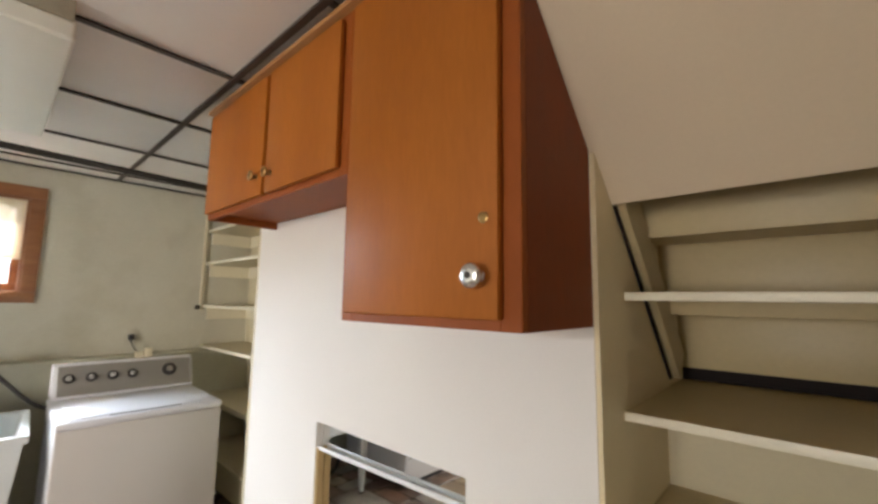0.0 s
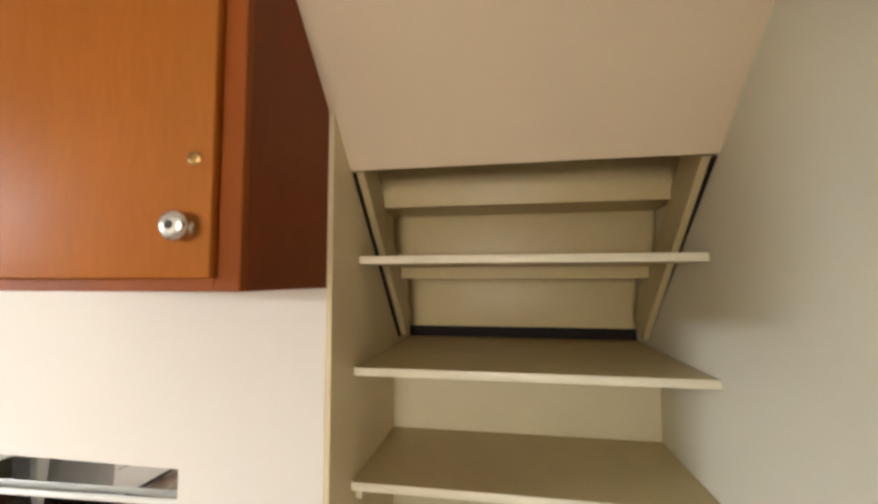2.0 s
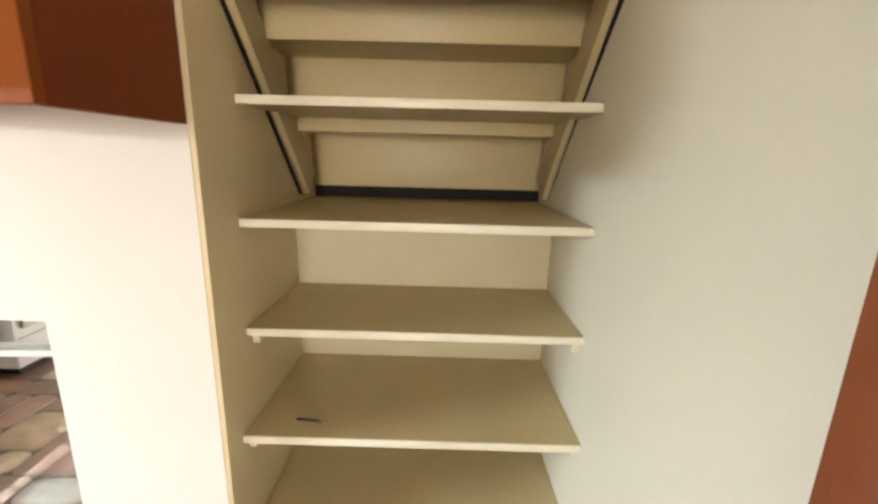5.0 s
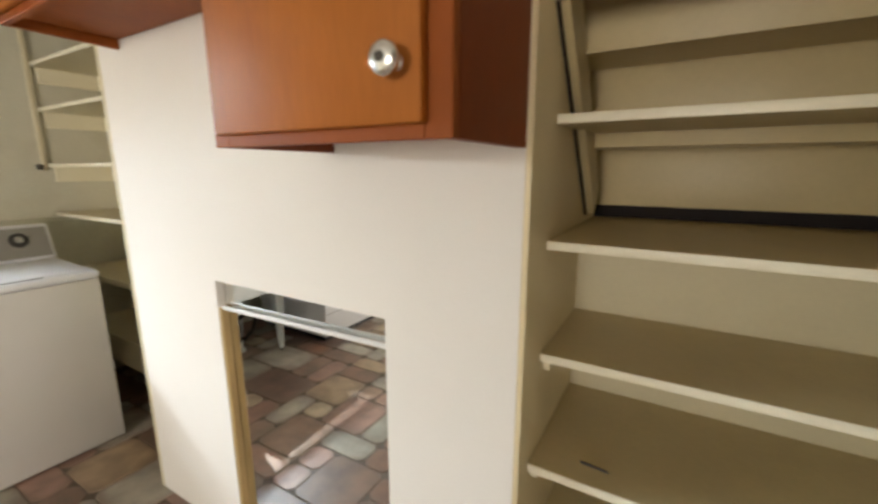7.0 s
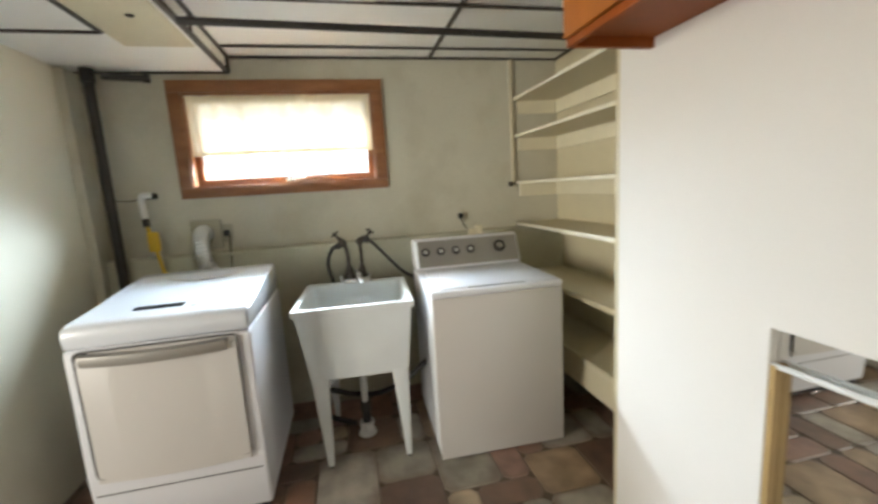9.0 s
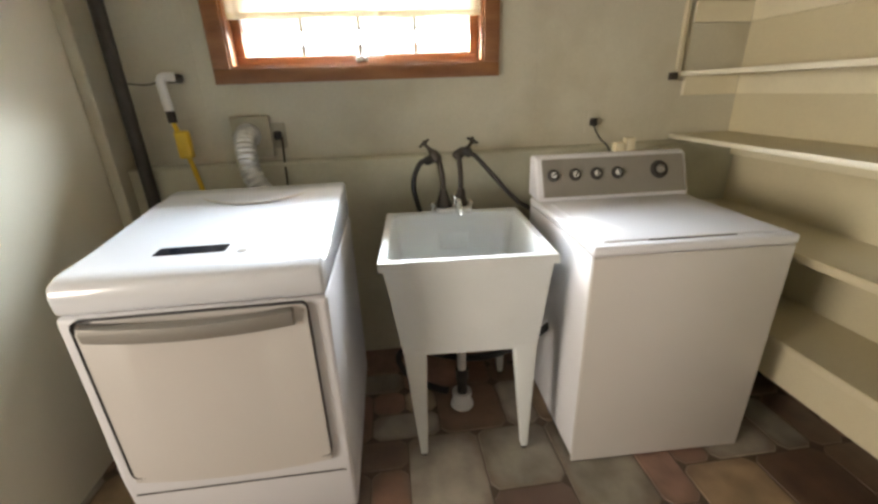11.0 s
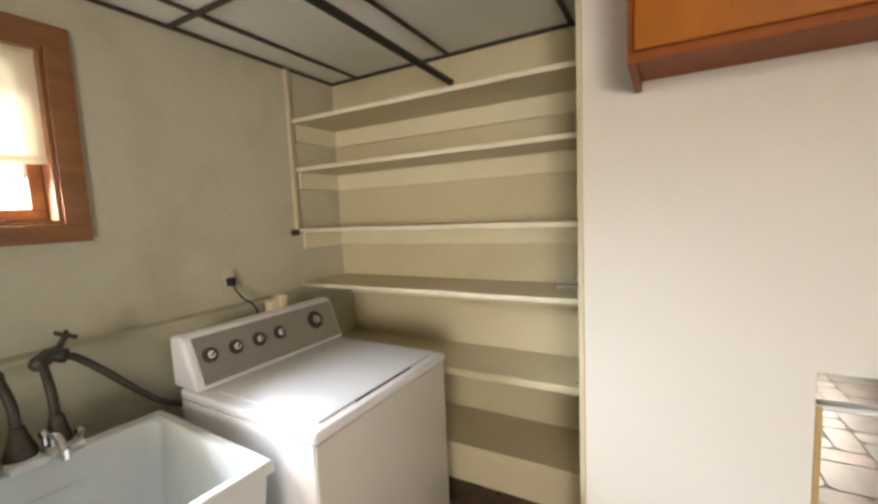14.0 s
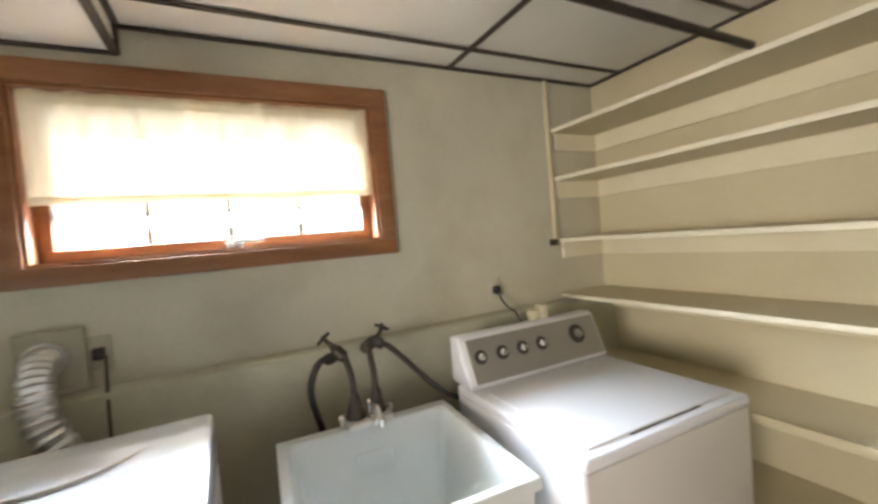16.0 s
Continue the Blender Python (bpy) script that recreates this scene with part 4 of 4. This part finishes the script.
    tube(bm, [(-2.98, 0.02, 0.083), (-2.98, 0.02, 0.1545)], 0.024, 14)
    part("rubber_sleeve", bm, BLACK, d)
    fix(d)
    # faucet on the back rim
    fx = -3.255
    f = thing("sink_faucet", "chrome faucet with dark bodies on the sink's back rim", "faucet", (fx, 0.04, zt))
    bm = bmesh.new()
    box(bm, fx - 0.03, fx + 0.026, -0.040, 0.034, zt, zt + 0.022, 0.005, 3)
    box(bm, fx - 0.03, fx + 0.026, 0.044, 0.118, zt, zt + 0.024, 0.005, 3)
    box(bm, fx - 0.024, fx + 0.018, 0.032, 0.046, zt, zt + 0.014, 0.003, 2)
    part("base_plate", bm, WHITEP, f)
    for y, k in ((-0.002, 1.0), (0.080, 0.86)):
        bm = bmesh.new()
        lathe(bm, [(0.036 * k, 0), (0.036 * k, 0.03), (0.028 * k, 0.055), (0.019, 0.085), (0.015, 0.10)], 18, Matrix.Translation((fx - 0.034, y, zt + 0.005)))
        part("body", bm, BRONZE, f, "dark corroded faucet body")
    bm = bmesh.new()
    tube(bm, smooth_path([(fx - 0.01, 0.06, zt + 0.02), (fx - 0.008, 0.06, zt + 0.055), (fx + 0.02, 0.062, zt + 0.058), (fx + 0.048, 0.064, zt + 0.022)], 14), 0.0095, 12)
    part("spout", bm, CHROME, f)
    bm = bmesh.new()
    tube(bm, [(fx + 0.048, 0.064, zt + 0.028), (fx + 0.050, 0.0645, zt + 0.002)], 0.0125, 12)
    part("spout_tip", bm, CHROME, f)
    for y in (-0.056, 0.045, 0.122):
        bm = bmesh.new()
        hz = zt + (0.035 if y == 0.045 else 0.004)
        lathe(bm, [(0.007, 0), (0.006, 0.02), (0.012, 0.028), (0.013, 0.04), (0.005, 0.046)], 16, Matrix.Translation((fx - 0.02, y, hz)))
        tube(bm, [(fx - 0.02, y, hz + 0.002), (fx - 0.03, y + (0.02 if y < 0 else -0.02 if y > 0.1 else 0.0), hz + 0.001)], 0.007, 10)
        part("handle", bm, CHROME, f)
    fix(f)


sink()


# ---- wall taps and hoses ----
def tap(label, riser, a, b, handle, union):
    """A laundry tap: its riser, the body from a to b, the cross handle's place and the hose union's place."""
    root = thing("laundry_tap", label, "tap", riser[0], "laundry taps")
    bm = bmesh.new()
    tube(bm, smooth_path(riser, 16), 0.0125, 12)
    part("riser", bm, BRONZE, root)
    a, b, handle = Vector(a), Vector(b), Vector(handle)
    bm = bmesh.new()
    tube(bm, [a, a.lerp(b, 0.12), a.lerp(b, 0.2), a.lerp(b, 0.7), a.lerp(b, 0.8), b], [0.014, 0.019, 0.0235, 0.0225, 0.017, 0.013], 16)
    part("valve_body", bm, BRONZE, root)
    bm = bmesh.new()
    tube(bm, [b, b.lerp(handle, 0.95)], [0.010, 0.0075], 12)
    part("stem", bm, BRONZE, root)
    m = Matrix.Translation(handle) @ (handle - b).to_track_quat("Z", "Y").to_matrix().to_4x4()
    bm = bmesh.new()
    for k in range(2):
        box(bm, -0.030, 0.030, -0.0065, 0.0065, -0.005, 0.007, 0.004, 2, m @ Matrix.Rotation(radians(35 + 90 * k), 4, "Z"))
    lathe(bm, [(0.011, -0.007), (0.012, 0.006), (0.006, 0.010)], 14, m)
    part("cross_handle", bm, BRONZE, root)
    bm = bmesh.new()
    tube(bm, union, [0.017, 0.0215, 0.0215, 0.018][:len(union)], 16)
    part("hose_union", bm, BLACK, root)
    return fix(root)


tap("corroded bronze laundry tap leaning over the sink", [(-3.296, -0.002, 0.985), (-3.300, -0.003, 1.04), (-3.315, -0.008, 1.085), (-3.335, -0.014, 1.118)],
    (-3.333, -0.010, 1.108), (-3.362, -0.050, 1.160), (-3.378, -0.074, 1.188), [(-3.345, -0.034, 1.128), (-3.375, -0.052, 1.112), (-3.392, -0.064, 1.105)])
tap("corroded bronze laundry tap with a hose to the washer", [(-3.296, 0.080, 0.985), (-3.305, 0.081, 1.05), (-3.325, 0.080, 1.10), (-3.345, 0.080, 1.132)],
    (-3.352, 0.060, 1.122), (-3.368, 0.128, 1.158), (-3.384, 0.154, 1.190), [(-3.350, 0.108, 1.146), (-3.338, 0.122, 1.143), (-3.330, 0.132, 1.140)])


def hose(name, label, cat, pts, r, mat, n=30):
    root = thing(name, label, cat, tuple(pts[-1]))
    bm = bmesh.new()
    tube(bm, smooth_path(pts, n), r, 12)
    part("tube", bm, mat, root)
    return fix(root)


hose("inlet_hose", "black rubber inlet hose looping behind the sink", "hose", [(-3.392, -0.064, 1.105), (-3.400, -0.092, 1.098), (-3.395, -0.124, 1.045), (-3.385, -0.134, 0.98), (-3.38, -0.118, 0.90), (-3.40, -0.08, 0.74)], 0.0125, BLACK)
hose("washer_hose", "dark hose running from the tap down behind the washer", "hose", [(-3.332, 0.130, 1.141), (-3.322, 0.16, 1.122), (-3.305, 0.225, 1.05), (-3.285, 0.298, 0.965), (-3.285, 0.36, 0.905), (-3.31, 0.43, 0.86), (-3.36, 0.55, 0.78)], 0.0115, PIPEM)
hose("drain_hose", "black drain hose hanging under the sink", "hose", [(-2.98, 0.52, 0.50), (-2.93, 0.36, 0.40), (-2.98, 0.24, 0.29), (-3.04, 0.10, 0.22), (-3.10, -0.05, 0.21), (-3.14, -0.20, 0.24), (-3.16, -0.27, 0.18), (-3.12, -0.22, 0.09), (-3.04, -0.10, 0.07), (-3.02, -0.04, 0.06)], 0.016, BLACK, 48)


# ---- dryer ----
def dryer():
    x0, x1, y0, y1 = -3.30, -2.495, -1.140, -0.441
    root = thing("clothes_dryer", "white front-loading clothes dryer with a silver door handle", "dryer", ((x0 + x1) / 2, (y0 + y1) / 2, 0))
    bm = bmesh.new()
    prism(bm, [(x0, 0.045), (x1 + 0.0, 0.045), (x1 + 0.012, 0.3), (x1 + 0.012, 0.86), (x1 + 0.0, 0.865), (x0, 0.865)], "y", y0, y1, 0.012, 2)
    part("body", bm, ENAMEL, root)
    bm = bmesh.new()
    prof = [(x0 + 0.02, 0.866), (x1 + 0.006, 0.866), (x1 + 0.013, 0.920), (x1 + 0.002, 0.950), (x1 - 0.035, 0.964), (x0 + 0.22, 0.997), (x0 + 0.13, 1.024), (x0 + 0.05, 1.028), (x0 + 0.02, 1.012)]
    prism(bm, prof, "y", y0, y1, 0.014, 3)
    part("top_panel", bm, GLOSS, root, "sloping glossy white top")
    bm = bmesh.new()
    xr = x0 + 0.235
    pts = [(xr - 0.10 * (((i - 10) / 10) ** 2) + 0.0, y0 + 0.12 + (y1 - y0 - 0.24) * i / 20, 1.0015 + 0.012 * (((i - 10) / 10) ** 2)) for i in range(21)]
    tube(bm, pts, 0.005, 8)
    part("top_crease", bm, ENAMEL_SHADED, root, "curved crease across the top")
    slope = math.atan2(0.035, (x1 - 0.045) - (x0 + 0.22))
    mm = Matrix.Translation((x1 - 0.045, 0, 0.9645)) @ Matrix.Rotation(slope, 4, "Y")
    bm = bmesh.new()
    box(bm, -0.130, -0.078, -0.935, -0.735, -0.001, 0.0025, 0.002, 1, mm)
    part("display", bm, DISPLAY, root, "black display strip")
    bm = bmesh.new()
    lathe(bm, [(0.014, 0.0005), (0.013, 0.002)], 18, mm @ Matrix.Translation((-0.075, -0.685, 0)))
    part("start_button", bm, SILVER, root)
    bm = bmesh.new()
    box(bm, x1 + 0.008, x1 + 0.016, y0 + 0.041, y1 - 0.052, 0.318, 0.860, 0.02, 3)
    part("door_recess", bm, GREYP, root, "dark gap round the door")
    bm = bmesh.new()
    ny = 12
    rows = []
    ya, yb = y0 + 0.046, y1 - 0.057
    for i in range(ny + 1):
        u = i / ny
        y = ya + (yb - ya) * u
        bulge = 0.020 * (1 - (2 * u - 1) ** 2)
        rows.append([(x1 + 0.010, y, 0.29), (x1 + 0.024 + bulge, y, 0.30), (x1 + 0.024 + bulge, y, 0.822), (x1 + 0.010, y, 0.856)])
    vv = [[bm.verts.new(p) for p in r] for r in rows]
    for a, b in zip(vv, vv[1:]):
        for k in range(3):
            bm.faces.new((a[k], a[k + 1], b[k + 1], b[k]))
        bm.faces.new((a[3], a[0], b[0], b[3]))
    bm.faces.new(vv[0])
    bm.faces.new(list(reversed(vv[-1])))
    # White door, its shaded tone put into the enamel colour.
    door = part("door", bm, ENAMEL_SHADED, root, "gently bowed white door")
    bm = bmesh.new()
    pts = []
    for i in range(17):
        u = i / 16
        pts.append((x1 + 0.036 + 0.024 * (1 - (2 * u - 1) ** 2), ya + 0.02 + (yb - ya - 0.055) * u, 0.826 - 0.004 * (1 - (2 * u - 1) ** 2)))
    vs = []
    for p in pts:
        x, y, z = p
        vs.append([bm.verts.new(q) for q in ((x - 0.020, y, z - 0.028), (x + 0.002, y, z - 0.024), (x + 0.008, y, z - 0.002), (x + 0.004, y, z + 0.018), (x - 0.018, y, z + 0.024))])
    for a, b in zip(vs, vs[1:]):
        for k in range(5):
            bm.faces.new((a[k], a[(k + 1) % 5], b[(k + 1) % 5], b[k]))
    bm.faces.new(vs[0])
    bm.faces.new(list(reversed(vs[-1])))
    part("door_handle", bm, SILVER, door, "bowed brushed silver handle")
    bm = bmesh.new()
    box(bm, x1 + 0.0115, x1 + 0.0135, y0 + 0.02, y1 - 0.02, 0.235, 0.239)
    part("lower_seam", bm, GREYP, root)
    bm = bmesh.new()
    box(bm, x0 + 0.03, x1 - 0.02, y0 + 0.02, y1 - 0.02, 0.012, 0.046)
    part("kick_base", bm, BLACK, root, "black recessed base")
    for sx in (x0 + 0.07, x1 - 0.07):
        for sy in (y0 + 0.07, y1 - 0.07):
            bm = bmesh.new()
            lathe(bm, [(0.02, 0.0005), (0.02, 0.013)], 12, Matrix.Translation((sx, sy, 0)))
            part("foot", bm, BLACK, root)
    fix(root)
    for o in root.children_recursive:
        o.data.transform(Matrix.Diagonal((1, 1, 1.03, 1)))


dryer()


# ---- duct, outlets, pipes ----
def utilities():
    v = thing("dryer_vent", "flexible silver dryer duct on a painted wall plate", "duct", (W, -0.86, 1.1))
    bm = bmesh.new()
    box(bm, W + 0.001, W + 0.03, -0.972, -0.795, 1.14, 1.332, 0.004, 2)
    part("wall_plate", bm, GREYPLATE, v, "grey painted wall plate")
    bm = bmesh.new()
    tube(bm, [(W + 0.031, -0.895, 1.245), (W + 0.05, -0.895, 1.245)], 0.056, 22)
    part("collar", bm, FOIL, v)
    bm = bmesh.new()
    n = 110
    line = smooth_path([(W + 0.045, -0.895, 1.245), (W + 0.10, -0.892, 1.238), (W + 0.15, -0.885, 1.17), (W + 0.175, -0.865, 1.07), (W + 0.19, -0.80, 0.93), (W + 0.20, -0.77, 0.7)], n)
    tube(bm, line, [0.046 + 0.0035 * math.sin(i * 2 * math.pi / 5) for i in range(n + 1)], 22)
    part("flexible_tube", bm, FOIL, v, "ribbed aluminium tube")
    fix(v)
    for name, y, z, lab in (("wall_outlet", 0.833, 1.234, "small wall outlet with a black plug above the washer"), ("wall_outlet", -0.765, 1.238, "painted wall outlet with a dark plug beside the duct")):
        o = thing(name, lab, "outlet", (W, y, z), "wall outlets")
        bm = bmesh.new()
        box(bm, W + 0.001, W + 0.007, y - 0.036, y + 0.036, z - 0.058, z + 0.058, 0.003, 2)
        part("plate", bm, PAINT_W if y > 0 else GREYPLATE, o)
        bm = bmesh.new()
        box(bm, W + 0.0075, W + 0.035, y - 0.017, y + 0.017, z - 0.02, z + 0.02, 0.006, 2)
        part("plug", bm, BLACK, o)
        fix(o)
    hose("power_cord", "black cord from the plug down behind the washer", "cable", [(W + 0.035, 0.825, 1.242), (W + 0.05, 0.832, 1.20), (W + 0.075, 0.855, 1.15), (W + 0.11, 0.88, 1.115), (W + 0.13, 0.91, 1.0), (W + 0.13, 0.91, 0.85)], 0.0045, BLACK)
    hose("power_cord", "brown cord hanging from the outlet by the duct", "cable", [(W + 0.03, -0.745, 1.23), (W + 0.05, -0.745, 1.14), (W + 0.09, -0.74, 1.03), (W + 0.10, -0.74, 0.9)], 0.005, BRONZE)
    p = thing("waste_stack", "dark iron pipe standing in the corner", "pipe", (W + 0.1, -1.31, 0))
    bm = bmesh.new()
    tube(bm, [(W + 0.11, -1.358, 0.001), (W + 0.11, -1.352, 2.235)], 0.028, 16)
    part("pipe", bm, PIPEM, p)
    bm = bmesh.new()
    tube(bm, [(W + 0.11, -1.352, 2.16), (W + 0.11, -1.352, 2.235)], 0.036, 16)
    part("coupling", bm, PIPEM, p)
    fix(p)
    q = thing("branch_pipe", "short dark pipe stub under the lowered ceiling", "pipe", (W + 0.08, -1.2, 2.19))
    bm = bmesh.new()
    tube(bm, [(W + 0.11, -1.285, 2.195), (W + 0.06, -1.07, 2.195)], 0.018, 14)
    part("pipe", bm, PIPEM, q)
    bm = bmesh.new()
    tube(bm, [(W + 0.062, -1.09, 2.195), (W + 0.055, -1.055, 2.195)], 0.024, 14)
    part("coupling", bm, PIPEM, q)
    fix(q)
    g2 = thing("gas_valve", "white gas valve with a yellow connector hanging on the wall", "valve", (W, -1.15, 1.1))
    bm = bmesh.new()
    tube(bm, [(W + 0.001, -1.115, 1.495), (W + 0.06, -1.13, 1.495)], 0.02, 14)
    part("wall_stub", bm, PIPEM, g2)
    bm = bmesh.new()
    tube(bm, smooth_path([(W + 0.055, -1.11, 1.50), (W + 0.07, -1.16, 1.495), (W + 0.07, -1.165, 1.44), (W + 0.07, -1.16, 1.36)], 12), 0.019, 14)
    part("elbow", bm, WHITEP, g2)
    bm = bmesh.new()
    tube(bm, [(W + 0.07, -1.16, 1.36), (W + 0.07, -1.158, 1.31)], 0.02, 8)
    part("nut", bm, PIPEM, g2)
    bm = bmesh.new()
    box(bm, W + 0.045, W + 0.09, -1.165, -1.105, 1.15, 1.275, 0.012, 3)
    part("yellow_tag", bm, YELLOW, g2, "yellow hanging tag")
    bm = bmesh.new()
    tube(bm, smooth_path([(W + 0.07, -1.157, 1.31), (W + 0.07, -1.14, 1.22), (W + 0.075, -1.12, 1.12), (W + 0.10, -1.09, 1.0), (W + 0.13, -1.05, 0.8)], 24), 0.011, 12)
    part("connector", bm, YELLOW, g2, "yellow coated flexible tube")
    fix(g2)
    g2.location += Vector((0.01, -0.036, 0.008))
    hose("thin_wire", "thin dark wire between the pipe and the valve", "cable", [(W + 0.11, -1.325, 1.485), (W + 0.09, -1.26, 1.478), (W + 0.085, -1.215, 1.488)], 0.003, PIPEM, 8)
    # pipe hung below the ceiling
    cp = thing("ceiling_pipe", "dark pipe hung just below the ceiling", "pipe", (-2.75, 0.5, 2.24))
    bm = bmesh.new()
    tube(bm, [(CPX0, -0.62, CPZ + 0.022), (CPX1, BACK - 0.002, CPZ - 0.022)], 0.017, 14)
    part("pipe", bm, PIPEM, cp)
    bm = bmesh.new()
    tube(bm, [(CPX1, BACK - 0.03, CPZ - 0.022), (CPX1, BACK - 0.002, CPZ - 0.022)], 0.024, 14)
    part("collar", bm, CREAM, cp)
    fix(cp)
    # fluorescent fitting
    f = thing("ceiling_light", "white surface-mounted ceiling light with a pale diffuser", "ceiling light", (-1.94, 0.06, CEIL))
    bm = bmesh.new()
    box(bm, -2.45, -1.435, -0.095, 0.21, 2.27, CEIL + 0.003, 0.004, 2)
    part("housing", bm, GREYPLATE, f, "grey metal side housing")
    bm = bmesh.new()
    box(bm, -2.46, -1.428, -0.102, 0.217, 2.212, 2.2695, 0.012, 3)
    part("diffuser", bm, DIFF, f, "pale translucent diffuser")
    fix(f)


CPX0, CPX1, CPZ = -2.745, -2.735, 2.211
utilities()


# ---- small things ----
def small():
    b = thing("shelf_bracket", "small metal latch at the end of the alcove shelf", "bracket", (-2.1, 1.2, 1.14))
    bm = bmesh.new()
    box(bm, -2.052, -1.9965, 1.325, 1.360, 1.160, 1.232, 0.004, 2)
    part("plate", bm, BRONZE, b)
    bm = bmesh.new()
    tube(bm, [(-2.04, 1.345, 1.195), (-2.15, 1.350, 1.186)], 0.011, 10)
    part("bolt", bm, SILVER, b)
    fix(b)
    for nx, ny, nzz, ax in ((-2.07, 1.33, 0.7905, "Z"), (-3.05, S + 0.001, 0.62, "X"), (-2.62, S + 0.001, 0.9, "X")):
        nail = thing("nail", "small dark nail head in painted board" if ax == "Z" else "small dark nail head in the painted wall", "nail", (nx, ny, nzz))
        bm = bmesh.new()
        lathe(bm, [(0.0045, -0.0005), (0.004, 0.0012), (0.002, 0.002)], 10, Matrix.Translation((nx, ny, nzz)) @ (Matrix.Identity(4) if ax == "Z" else Matrix.Rotation(radians(-90), 4, "X")))
        part("head", bm, BRONZE, nail)
        fix(nail)
    p = thing("pencil", "short brown pencil lying on a niche shelf", "pencil", (-0.19, 1.158, 0.7425))
    bm = bmesh.new()
    tube(bm, [(-0.215, 1.142, 0.7465), (-0.158, 1.136, 0.7465), (-0.148, 1.135, 0.7465)], [0.0035, 0.0035, 0.001], 6)
    part("stick", bm, BRONZE, p)
    fix(p)
    # door and casing in the east wall
    d = tagged(thing("door_1", "red-brown wooden door in a matching casing", "door", (E, 0.0, 0)), kind="structure")
    for a in ((0.448, 0.523, 0, 2.1), (-0.53, -0.455, 0, 2.1), (-0.53, 0.523, 2.1, 2.175)):
        bm = bmesh.new()
        box(bm, E - 0.018, E + 0.0, a[0], a[1], a[2], a[3], 0.004, 2)
        part("casing", bm, RED_DOOR, d)
    bm = bmesh.new()
    box(bm, E + 0.03, E + 0.068, -0.448, 0.445, 0.008, 2.095, 0.003)
    leaf = part("leaf", bm, RED_DOOR, d)
    for sx in (1,):
        bm = bmesh.new()
        lathe(bm, [(0.026, 0), (0.026, 0.005), (0.01, 0.01), (0.01, 0.03), (0.026, 0.038), (0.028, 0.055), (0.015, 0.064)], 20, Matrix.Translation((E + 0.03, -0.38, 0.98)) @ Matrix.Rotation(radians(-90), 4, "Y"))
        part("door_knob", bm, BRASS, leaf)
    fix(d)


small()
tiles()
